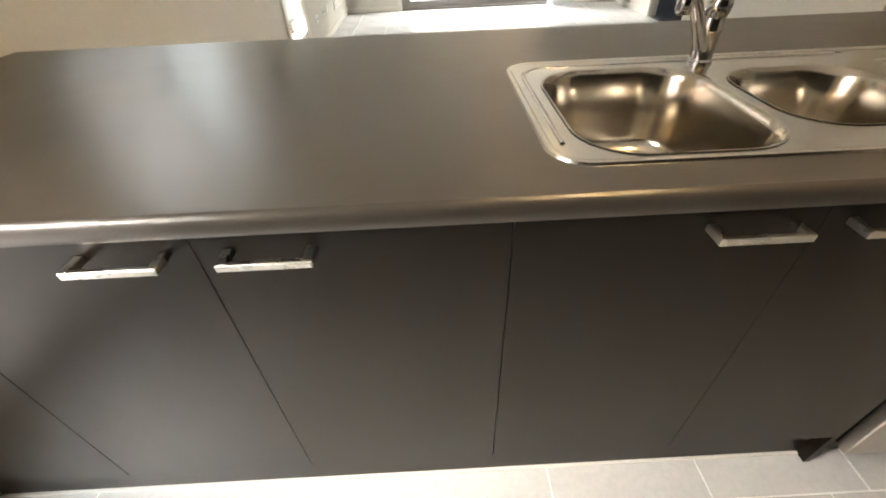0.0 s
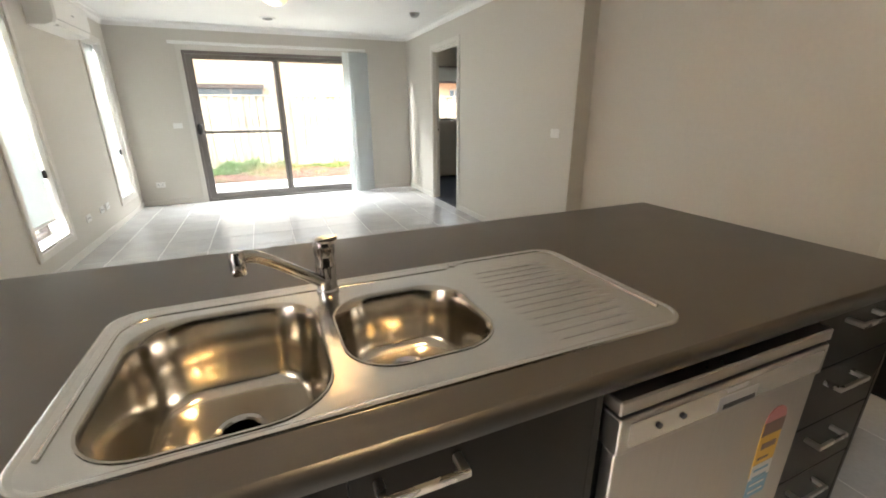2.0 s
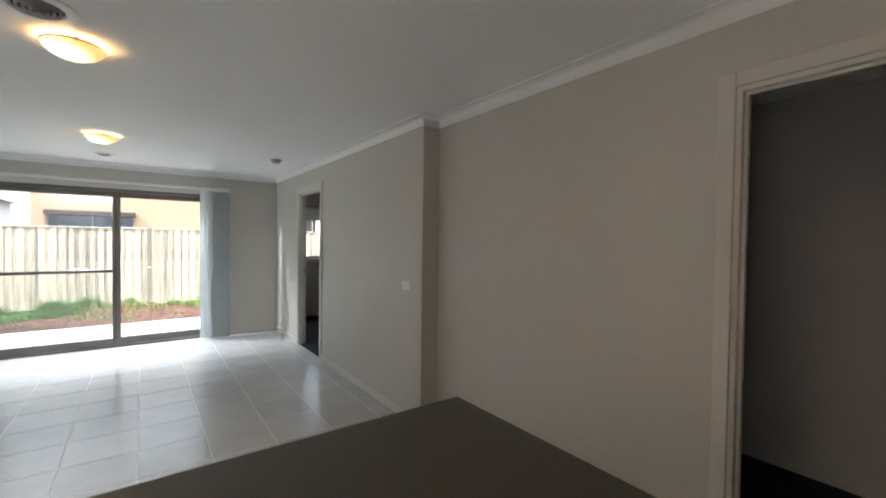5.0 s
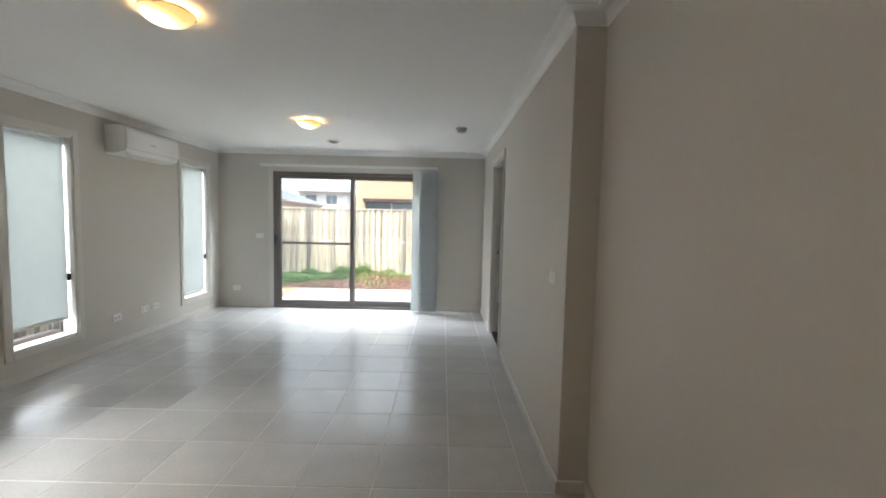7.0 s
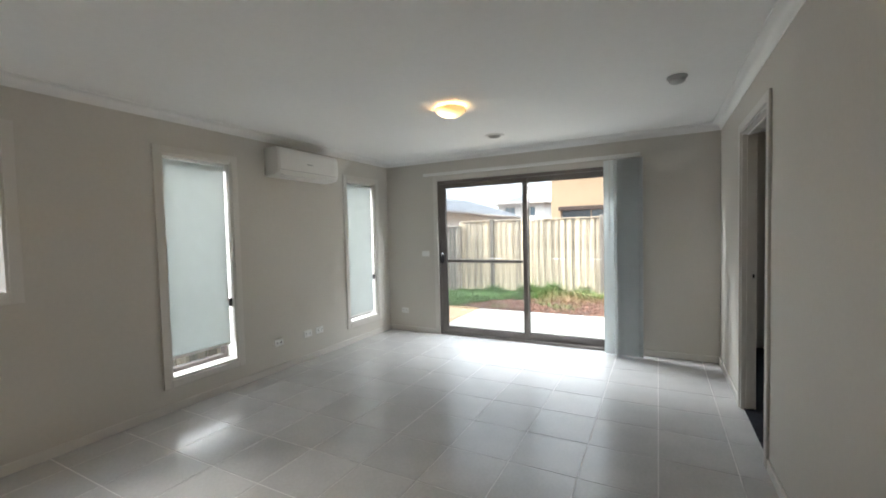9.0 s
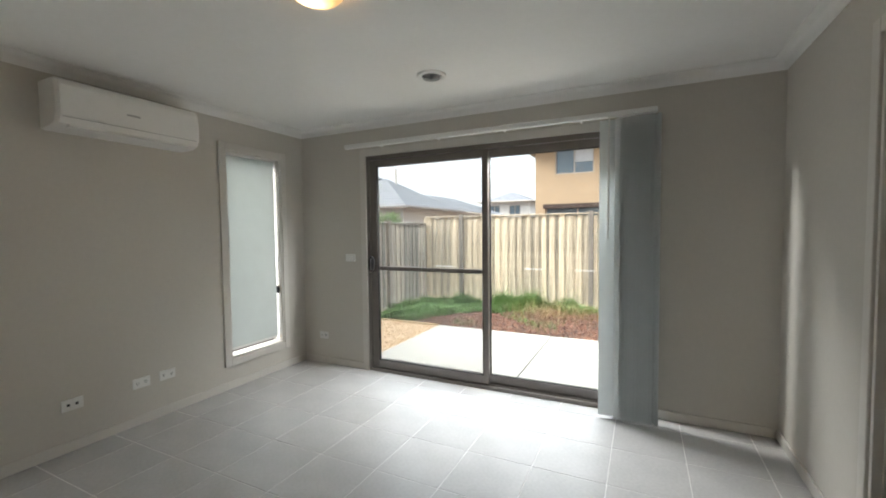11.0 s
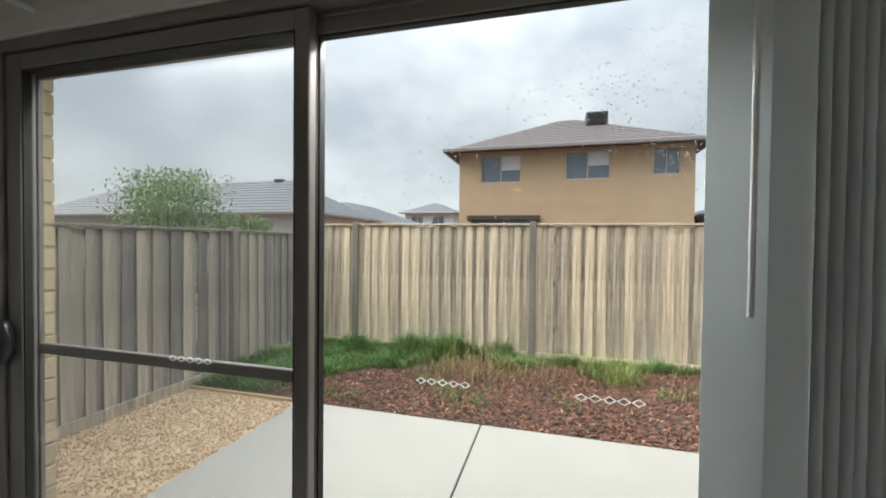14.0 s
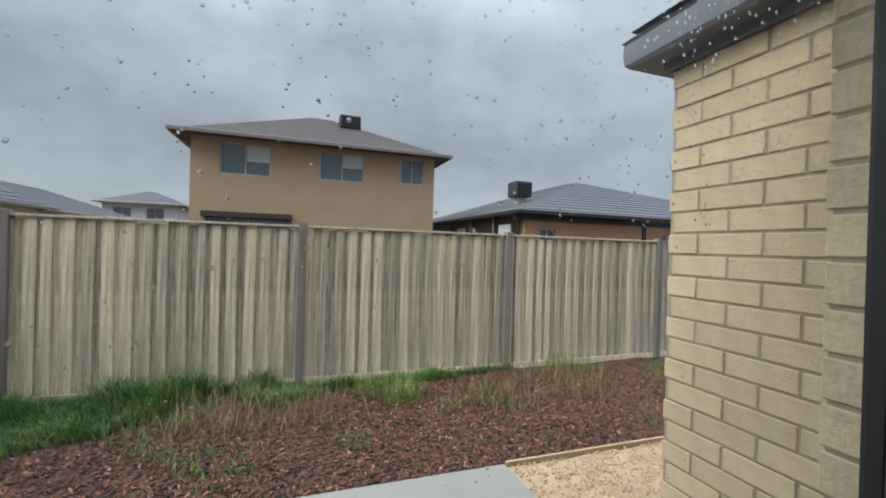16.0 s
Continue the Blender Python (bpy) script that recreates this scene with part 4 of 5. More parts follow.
door_cabinet(-0.648, 0.2363, -0.204, (-0.302, -0.098), "dark brown two-door base cabinet")
door_cabinet(0.2365, 1.080, 0.670, (0.568, 0.766), "dark brown two-door sink cabinet", 0.70)
fl = thing("base_cabinet", (-0.86, 0.4, 0), "dark brown filler cabinet against the wall", "cabinet", "island cabinets")
part("body", boxes((WX, -0.6495, FY + 0.021, 0.80, 0.13, UND)), CARCASS, fl)
part("door", boxes((WX + 0.002, -0.6495, FY, FY + 0.018, 0.145, 0.856), bev=0.0012), DOORS, fl)

sp = thing("cabinet_side_panel", (1.09, 0.45, 0), "dark laminate panel beside the dishwasher", "panel")
part("panel", boxes((1.081, 1.098, FY + 0.002, 0.78, 0.0, UND), bev=0.001), DOORS, sp)
dr = thing("drawer_unit", (1.88, 0.45, 0), "dark brown unit of four drawers", "drawers")
part("body", boxes((1.718, 2.100, FY + 0.021, 0.80, 0.13, UND)), CARCASS, dr)
for lo, hi, hz in ((0.702, 0.856, 0.829), (0.522, 0.699, 0.655), (0.345, 0.519, 0.478), (0.145, 0.342, 0.295)):
    d = part("drawer_front", boxes((1.720, 2.098, FY, FY + 0.018, lo, hi), bev=0.0012), DOORS, dr, "dark brown laminate drawer front")
    bar_handle(1.885, hz, d)
ep = thing("island_end_panel", (2.11, 0.5, 0), "dark laminate panel closing the island's end", "panel")
part("panel", boxes((2.1015, 2.1185, FY, 1.0, 0.0, UND), bev=0.001), DOORS, ep)
bp = thing("island_back_panel", (0.5, 0.99, 0), "dark laminate back of the island", "panel")
part("panel", boxes((WX, 2.1010, 0.984, 1.0, 0.0, UND), bev=0.001), DOORS, bp)
kb = thing("kickboard", (0.0, 0.18, 0), "dark recessed kickboard under the cabinets", "kickboard")
part("board", boxes((WX, 1.080, 0.190, 0.206, 0.0, 0.129), (1.720, 2.1010, 0.190, 0.206, 0.0, 0.129)), DOORS, kb)
part("sealant_bead", boxes((WX, 1.080, 0.182, 0.190, 0.0, 0.007), (1.720, 2.1010, 0.182, 0.190, 0.0, 0.007)), TRIM, kb, "pale sealant bead along the tiles")


def dishwasher():
    x0, x1, f = 1.112, 1.706, 0.135
    root = thing("dishwasher", ((x0 + x1) / 2, 0.4, 0), "stainless steel dishwasher with an energy rating label", "dishwasher")
    part("tub", boxes((x0 + 0.012, x1 - 0.012, f + 0.053, 0.70, 0.10, 0.815)), CARCASS, root)
    part("lid", boxes((x0 - 0.006, x1 + 0.004, f - 0.004, 0.68, 0.818, 0.847), bev=0.003), BRUSHED, root, "thin steel top edge")
    d = part("door", boxes((x0, x1, f, f + 0.03, 0.10, 0.734), bev=0.004, seg=2), BRUSHED, root, "brushed steel door")
    part("door_liner", boxes((x0 + 0.008, x1 - 0.008, f + 0.03, f + 0.052, 0.10, 0.80)), CARCASS, d, "black inner liner")
    p = part("control_panel", boxes((x0 - 0.003, x1 + 0.002, f - 0.006, f + 0.045, 0.7355, 0.811), bev=0.004, seg=2), BRUSHED, root, "steel control panel")
    part("control_strip", boxes((x0 + 0.02, x1 - 0.015, f - 0.0072, f - 0.0055, 0.748, 0.800), bev=0.0004), STEEL, p, "paler smooth control strip")
    g = part("pocket_handle", boxes((1.355, 1.475, f - 0.0082, f + 0.004, 0.744, 0.782), bev=0.003), GREYVENT, p, "recessed grip")
    part("grip_shadow", boxes((1.37, 1.468, f - 0.0088, f, 0.748, 0.762), bev=0.002), BLACK, g)
    part("logo_plate", boxes((1.375, 1.435, f - 0.0082, f - 0.0065, 0.787, 0.796)), GREYVENT, p)
    for bx in (1.20, 1.26):
        b = bmesh.new()
        add_cyl(b, (bx, f - 0.0080, 0.774), 0.006, 0.005, "y", 12)
        part("button", b, BLACK, p)
    part("kick_plate", boxes((x0 + 0.01, x1 - 0.01, f + 0.056, f + 0.068, 0.005, 0.098)), CARCASS, root)
    lx, lz, ly = 1.555, 0.452, f
    st = part("energy_label", boxes((lx, lx + 0.074, ly - 0.0014, ly + 0.0002, lz + 0.035, lz + 0.190)), LABELS["yellow"], d, "coloured energy and water rating label")
    part("band", boxes((lx, lx + 0.074, ly - 0.0020, ly - 0.0013, lz + 0.155, lz + 0.192)), LABELS["brown"], st)
    part("band", boxes((lx, lx + 0.074, ly - 0.0020, ly - 0.0013, lz + 0.027, lz + 0.072)), LABELS["white"], st)
    part("band", boxes((lx, lx + 0.074, ly - 0.0020, ly - 0.0013, lz - 0.028, lz + 0.026)), LABELS["blue"], st)
    for k in range(4):
        part("print_line", boxes((lx + 0.010, lx + 0.062, ly - 0.0025, ly - 0.0019, lz - 0.015 + 0.022 * k, lz - 0.009 + 0.022 * k)), LABELS["white"] if k < 2 else LABELS["blue"], st)
    part("print_line", boxes((lx + 0.012, lx + 0.064, ly - 0.0020, ly - 0.0013, lz + 0.115, lz + 0.132)), LABELS["brown"], st)
    part("print_line", boxes((lx + 0.010, lx + 0.050, ly - 0.0020, ly - 0.0013, lz + 0.085, lz + 0.091)), LABELS["brown"], st)
    arc = bmesh.new()
    ring = [arc.verts.new((lx + 0.037 + 0.037 * math.cos(radians(a)), ly - 0.0018, lz + 0.192 + 0.037 * math.sin(radians(a)))) for a in range(0, 181, 15)]
    arc.faces.new(ring)
    ex = bmesh.ops.extrude_face_region(arc, geom=arc.faces[:])
    bmesh.ops.translate(arc, vec=(0, 0.0016, 0), verts=[v for v in ex["geom"] if isinstance(v, bmesh.types.BMVert)])
    part("band", arc, LABELS["red"], st, "red star arc")


dishwasher()


def kitchen_sink():
    root = thing("kitchen_sink", (0.835, 0.46, CT), "stainless steel sink with two bowls and a drainer", "sink")
    z = CT + 0.003
    x0, x1, y0, y1, rc = 0.297, 1.373, 0.219, 0.702, 0.062

    def outline(g):
        return [(x, y) for x, y, _ in round_rect(x0 + g, x1 - g, y0 + g, y1 - g, rc - g, 0, 8)]

    r1, r2 = 0.095, 0.090
    holes = [round_rect(*BOWL1, r1, 0, 8), round_rect(*BOWL2, r2, 0, 8)]
    part("deck", flat_plate([outline(0.006), *holes], z - 0.002, z), STEEL, root, "satin stainless deck")
    part("rim", loft([[(x, y, CT + 0.0002) for x, y in outline(-0.001)], [(x, y, z + 0.0012) for x, y in outline(0.001)], [(x, y, z + 0.0022) for x, y in outline(0.005)], [(x, y, z + 0.0018) for x, y in outline(0.009)], [(x, y, z - 0.0005) for x, y in outline(0.013)]]), STEEL, root, "rolled outer rim", True)

    def bend(cx, cy, r, a0, a1, n=6):
        return [(cx + r * math.cos(radians(a0 + (a1 - a0) * i / n)), cy + r * math.sin(radians(a0 + (a1 - a0) * i / n))) for i in range(n + 1)]

    # the pressed swage that runs round the bowls and widens round the drainer
    path = [(0.326, 0.285)] + bend(0.391, 0.597, 0.065, 180, 90) + [(0.70, 0.662), (0.98, 0.662)] + bend(1.02, 0.682, 0.020, 270, 340, 3) + bend(1.085, 0.640, 0.046, 140, 90, 4) + bend(1.300, 0.636, 0.050, 90, 0) + [(1.350, 0.285)]
    part("swage", tube([(x, y, z - 0.0012) for x, y in path], 0.0046, 8), STEEL, root, "pressed swage line", True)
    for b, deep, rad in ((BOWL1, 0.175, r1), (BOWL2, 0.140, r2)):
        bx0, bx1, by0, by1 = b
        rings = []
        for inset_d, dz, rr in ((-0.004, 0.0018, rad + 0.004), (0, 0.0012, rad), (0.003, -0.004, rad), (0.007, -0.014, rad), (0.013, -deep * 0.55, rad - 0.004), (0.019, -deep * 0.82, rad - 0.008), (0.027, -deep * 0.93, rad - 0.014), (0.040, -deep * 0.985, rad - 0.022), (0.060, -deep, rad - 0.03)):
            rings.append(round_rect(bx0 + inset_d, bx1 - inset_d, by0 + inset_d, by1 - inset_d, rr, z + dz, 8))
        bowl = part("bowl", loft(rings, True, True), POLISHED, root, "polished steel bowl", True)
        cx, cy = (bx0 + bx1) / 2, (by0 + by1) / 2 + 0.03
        part("drain", lathe([(0.046, 0.002), (0.043, 0.004), (0.036, 0.002), (0.033, -0.002), (0.0, -0.002)], (cx, cy, z - deep + 0.002)), CHROME, bowl, "round basket waste", True)
    n = 13
    for k in range(n):
        y = 0.262 + 0.0285 * k
        xa = 1.048 + 0.006 * abs(k - 6) ** 0.5
        xb = 1.318 - 0.0035 * abs(k - 6) ** 1.3
        part("drainer_ridge", tube([(xa, y, z - 0.0060), (xa + 0.02, y, z - 0.0032), (xb - 0.03, y, z - 0.0032), (xb, y, z - 0.0060)], 0.0064, 10), STEEL, root, "", True)
    bx, by = 0.721, 0.648
    tap = thing("kitchen_tap", (bx, by, z), "chrome single lever mixer tap with swivel spout", "tap")
    part("body", lathe([(0.0, 0.0), (0.0255, 0.0), (0.0255, 0.005), (0.0225, 0.009), (0.0225, 0.058), (0.0235, 0.061), (0.0235, 0.066), (0.0225, 0.069), (0.022, 0.098), (0.0, 0.099)], (bx, by, z)), CHROME, tap, "", True)
    tip = Vector((0.560, 0.482, z))
    run = tip - Vector((bx, by, z))
    part("spout", tube([Vector((bx, by, z + h)) + run * t for t, h in ((0.10, 0.033), (0.30, 0.066), (0.52, 0.102), (0.72, 0.134), (0.84, 0.150), (0.92, 0.156), (1.03, 0.158))], [0.0135, 0.0128, 0.0120, 0.0115, 0.0118, 0.0124, 0.0130], 14), CHROME, tap, "", True)
    part("aerator", lathe([(0.0, 0.128), (0.0115, 0.128), (0.0130, 0.131), (0.0135, 0.160), (0.0105, 0.170), (0.0, 0.172)], tuple(tip)), CHROME, tap, "", True)
    # the head leans forward and carries a short upturned lever
    head = lathe([(0.0, -0.004), (0.0225, -0.004), (0.0238, 0.004), (0.0235, 0.022), (0.019, 0.031), (0.0, 0.034)], (0, 0, 0))
    bmesh.ops.transform(head, matrix=Matrix.Translation((bx, by - 0.002, z + 0.096)) @ Matrix.Rotation(radians(14), 4, "X"), verts=head.verts[:])
    hd = part("head", head, CHROME, tap, "", True)
    lev = loft([[(bx + dx, by - 0.006 + v * w, z + h + u * 0.004) for v, u in ((-1, -1), (1, -1), (1, 1), (-1, 1))] for dx, h, w in ((-0.016, 0.122, 0.013), (0.004, 0.126, 0.015), (0.018, 0.127, 0.013), (0.030, 0.129, 0.010))], True, True, True)
    bmesh.ops.bevel(lev, geom=lev.edges[:], offset=0.0022, segments=2, affect="EDGES")
    part("lever", lev, CHROME, hd, "short upturned lever", True)
    dot = bmesh.new()
    add_cyl(dot, (bx - 0.004, by - 0.0265, z + 0.106), 0.0045, 0.004, "y", 12)
    part("marker", dot, BLACK, hd)


kitchen_sink()

# ---- the yard ----
GZ = -0.12

structure("ground", boxes((-300, 300, -300, 300, GZ - 0.3, GZ - 0.02)), SOIL, "dark garden soil reaching the horizon", "ground")
BED0, BED1 = 9.155, 11.25


def soil_height(x, y):
    k = min(1.0, max(0.0, (y - 9.15) / 0.35))
    return -0.100 + k * (0.03 + 0.05 * noise.noise((x * 0.9, y * 0.9, 3)) + 0.03 * noise.noise((x * 3, y * 3, 7)))


def bed_mesh(x0, x1, y0, y1, step, h):
    nx, ny = int((x1 - x0) / step) + 1, int((y1 - y0) / step) + 1
    vs = [(x0 + i * (x1 - x0) / (nx - 1), y0 + j * (y1 - y0) / (ny - 1), 0) for j in range(ny) for i in range(nx)]
    vs = [(x, y, h(x, y)) for x, y, _ in vs]
    fs = [(j * nx + i, j * nx + i + 1, (j + 1) * nx + i + 1, (j + 1) * nx + i) for j in range(ny - 1) for i in range(nx - 1)]
    return vs, fs


me = scatter_mesh("garden_bed", *bed_mesh(-1.95, 9.0, BED0, 11.3, 0.07, soil_height), SOIL)
me.shade_smooth()
tagged(part("garden_bed", me, SOIL), "uneven dark soil of the garden bed", "garden bed", "", "structure")
gh = lambda x, y: GZ + 0.012 * noise.noise((x * 4, y * 4, 1)) + 0.01
for name, a, b, c, d in (("gravel_bed_west", -1.95, -0.66, 6.2, BED0), ("gravel_bed_east", 2.785, 9.0, 7.70, BED0 - 0.03)):
    me = scatter_mesh(name, *bed_mesh(a, b, c, d, 0.1, gh), GRAVELBED)
    tagged(part(name, me, GRAVELBED), "tan crushed gravel surface", "gravel", "", "structure")

slab = thing("patio_slab", (1.06, 8.1, GZ), "pale concrete patio of two bays with a control joint", "patio", "", "structure")
part("slab_bay", boxes((-0.655, 1.060, 6.98, 9.16, -0.20, -0.092), bev=0.008, seg=2), SLAB, slab)
part("slab_bay", boxes((1.070, 2.78, 6.98, 9.16, -0.20, -0.092), bev=0.008, seg=2), SLAB, slab)
part("joint", boxes((1.060, 1.070, 6.98, 9.155, -0.19, -0.098)), RUBBER, slab, "dark control joint")
for name, a, b in (("garden_edging", 2.79, 9.0), ("garden_edging", -1.93, -0.665)):
    e = thing(name, ((a + b) / 2, 9.16, GZ), "pale pine board edging the gravel", "garden edging", "garden edging")
    part("board", boxes((a, b, 9.148, 9.170, GZ - 0.05, -0.078), bev=0.003), EDGING, e)

# bark chips, gravel stones, grass, dry stems
rg = np.random.default_rng(11)


def in_mulch(x, y):
    d = 0.25 * noise.noise((x * 0.8, y * 0.8, 5))
    edge = 10.35 + d - 0.45 * max(0.0, 1.2 - x) + 0.25 * min(2.5, max(0.0, x - 1.2))
    return x > -1.75 + d and (y < edge + 0.5 or rg.random() < 0.35)


def chips(n, x0, x1, y0, y1, test, height, lo, hi, thick):
    vs, fs = [], []
    while n > 0:
        x, y = rg.uniform(x0, x1), rg.uniform(y0, y1)
        if not test(x, y):
            n -= 0.25
            continue
        n -= 1
        ln, w = rg.uniform(lo, hi), 0
        w = ln * rg.uniform(0.3, 0.6)
        m = Matrix.Translation((x, y, height(x, y) + rg.uniform(0.0, 0.012))) @ Euler((rg.normal(0, 0.4), rg.normal(0, 0.4), rg.uniform(0, 6.3))).to_matrix().to_4x4()
        b = len(vs)
        for px, py, pz in ((-1, -.7, 0), (1, -1, 0), (.8, 1, 0), (-.9, .8, 0), (-.6, -.5, 1), (.7, -.6, 1), (.5, .7, 1), (-.7, .5, 1)):
            vs.append(tuple(m @ Vector((px * ln / 2, py * w / 2, pz * thick))))
        fs += [(b + 4, b + 5, b + 6, b + 7), (b, b + 1, b + 5, b + 4), (b + 1, b + 2, b + 6, b + 5), (b + 2, b + 3, b + 7, b + 6), (b + 3, b, b + 4, b + 7)]
    return vs, fs


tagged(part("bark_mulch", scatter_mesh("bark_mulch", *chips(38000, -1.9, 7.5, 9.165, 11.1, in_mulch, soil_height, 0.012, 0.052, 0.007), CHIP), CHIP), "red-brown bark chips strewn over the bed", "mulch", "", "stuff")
east_g = lambda x, y: x > 2.80
west_g = lambda x, y: True
gv, gf = chips(4200, -1.93, -0.67, 7.0, 9.14, west_g, gh, 0.012, 0.028, 0.009)
gv2, gf2 = chips(4200, 2.80, 5.6, 7.85, 9.13, east_g, gh, 0.012, 0.028, 0.009)
o = len(gv)
tagged(part("gravel_stones", scatter_mesh("gravel_stones", gv + gv2, gf + [tuple(i + o for i in f) for f in gf2], GRAVEL), GRAVEL), "loose tan gravel stones", "gravel", "", "stuff")


def blades(n, place, hmin, hmax, width):
    vs, fs = [], []
    for _ in range(n):
        x, y, k = place()
        h = rg.uniform(hmin, hmax) * k
        a, lean = rg.uniform(0, 6.3), rg.uniform(0.15, 1.2) * h
        c, s = math.cos(a), math.sin(a)
        z = soil_height(x, y) - 0.01
        w = width * rg.uniform(0.6, 1.3)
        b = len(vs)
        px, py = -s * w, c * w
        for t, q in ((0, 1.0), (0.55, 0.7)):
            vs.append((x + px * q + c * lean * t * t, y + py * q + s * lean * t * t, z + h * t))
            vs.append((x - px * q + c * lean * t * t, y - py * q + s * lean * t * t, z + h * t))
        vs.append((x + c * lean, y + s * lean, z + h * 0.95))
        fs += [(b, b + 1, b + 3, b + 2), (b + 2, b + 3, b + 4)]
    return vs, fs


def grass_place():
    while True:
        x, y = rg.uniform(-1.93, 4.6), rg.uniform(9.2, 11.19)
        d = noise.noise((x * 1.3, y * 1.3, 9)) * 0.35
        near = 11.2 - y
        reach = 0.36 + 1.75 * max(0.0, min(1.0, (0.45 - x) / 1.8)) + 1.5 * d
        if x > 2.2:
            reach *= 0.55 * max(0.0, 1 - (x - 2.2) / 2.2)
        if near < reach:
            k = 0.42 + 0.95 * noise.noise((x * 2.6, y * 2.6, 2)) + 0.75 * math.exp(-((x - 0.35) ** 2) / 0.35 - ((y - 10.85) ** 2) / 0.25)
            return x, y, max(0.3, k)


tagged(part("grass", scatter_mesh("grass", *blades(38000, grass_place, 0.04, 0.32, 0.0032), GRASS), GRASS), "long green weedy grass along the fence", "grass", "", "stuff")


def weed_place():
    while True:
        x, y = rg.uniform(-1.2, 6.5), rg.uniform(9.25, 11.15)
        if noise.noise((x * 1.7, y * 1.7, 21)) > 0.22:
            return x, y, 0.6 + 0.5 * rg.random()


tagged(part("weeds", scatter_mesh("weeds", *blades(2600, weed_place, 0.03, 0.13, 0.0042), GRASS), GRASS), "small green weeds between the bark", "weeds", "", "stuff")


def tuft_place():
    cx, cy, sp = ((2.15, 10.80, 0.17), (2.35, 10.50, 0.10), (0.30, 10.90, 0.22), (4.6, 10.95, 0.22))[rg.integers(0, 4)]
    return cx + rg.normal(0, sp), float(np.clip(cy + rg.normal(0, sp), 9.25, 11.17)), 0.7 + 0.6 * rg.random()


YELLOWGREEN = islands(mat("yellow_green_weed", (0.14, 0.175, 0.04), 0.65, 0, 0.3, 3, 40, 0), 0.45)
tagged(part("tall_weeds", scatter_mesh("tall_weeds", *blades(1500, tuft_place, 0.06, 0.30, 0.0024), YELLOWGREEN), YELLOWGREEN), "tall thin yellow-green weeds in the bark", "weeds", "", "stuff")


def straw_place():
    cx = (0.95, 0.55, 1.25, 3.3, 4.2)[rg.integers(0, 5)]
    return cx + rg.normal(0, 0.28), float(np.clip(10.35 + rg.normal(0, 0.25), 9.3, 11.1)), 1.0


tagged(part("dry_stems", scatter_mesh("dry_stems", *blades(1500, straw_place, 0.08, 0.30, 0.0025), STRAW), STRAW), "dry straw-coloured grass stems", "dry grass", "", "stuff")


# ---- paling fences ----
def fence(name, label, along, a0, a1, at, low, top, post_spots, side, timber=PALING):
    """along 'x' or 'y'; at: the face's place; side: +1 or -1, the way away from the yard."""
    mid = (a0 + a1) / 2
    root = thing(name, (mid, at, low) if along == "x" else (at, mid, low), label, "fence")

    def spot(a, b, d0, d1, z0, z1):
        d0, d1 = at + side * d0, at + side * d1
        return (a, b, min(d0, d1), max(d0, d1), z0, z1) if along == "x" else (min(d0, d1), max(d0, d1), a, b, z0, z1)

    shared = {}
    r = random.Random(3 if along == "x" else 4)
    a, k = a0, 0
    while a < a1:
        w = r.choice((0.100, 0.092, 0.085, 0.075)) if k % 2 else r.choice((0.100, 0.104))
        front = k % 2
        ln = round(r.choice((0.0, 0.008, 0.016, 0.024)), 3)
        key = (w, front, ln)
        if key not in shared:
            me = bpy.data.meshes.new("paling")
            d = 0.014 if front == 0 else -0.007
            bm = boxes((-w / 2, w / 2, side * d, side * (d + 0.014), 0, top - low - ln) if along == "x" else (side * d, side * (d + 0.014), -w / 2, w / 2, 0, top - low - ln), bev=0.002)
            bmesh.ops.recalc_face_normals(bm, faces=bm.faces[:])
            bm.to_mesh(me)
            bm.free()
            me.materials.append(timber)
            shared[key] = me
        ob = new("paling", shared[key])
        ob.parent = root
        jx = r.uniform(-0.015, 0.015)
        ob.location = (a - mid + jx, 0, 0) if along == "x" else (0, a - mid + jx, 0)
        ob.rotation_euler = (0, radians(r.uniform(-0.4, 0.4)), 0) if along == "x" else (radians(r.uniform(-0.4, 0.4)), 0, 0)
        a += 0.078 if k % 2 == 0 else 0.074
        k += 1
    for p in post_spots:
        part("post", boxes(spot(p - 0.042, p + 0.042, -0.055, 0.05, low - 0.05, top + 0.055), bev=0.004), POSTWOOD, root, "grey timber post")
    part("capping", boxes(spot(a0, a1, -0.03, 0.065, top + 0.002, top + 0.026), bev=0.003), timber, root, "flat timber capping")
    for z in (0.25, 0.85, 1.42):
        part("rail", boxes(spot(a0, a1, 0.029, 0.066, z, z + 0.075), bev=0.002), POSTWOOD, root)
    part("plinth", boxes(spot(a0, a1, -0.018, -0.003, low - 0.10, low + 0.075), bev=0.002), PALING, root)
    return root


fence("fence", "weathered pine paling fence with grey posts and capping", "x", -1.98, 9.0, 11.22, -0.07, 1.635, (-1.145, 1.355, 3.855, 6.355, 8.855), 1)
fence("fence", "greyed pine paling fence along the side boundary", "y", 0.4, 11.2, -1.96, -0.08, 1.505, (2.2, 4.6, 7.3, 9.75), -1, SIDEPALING)


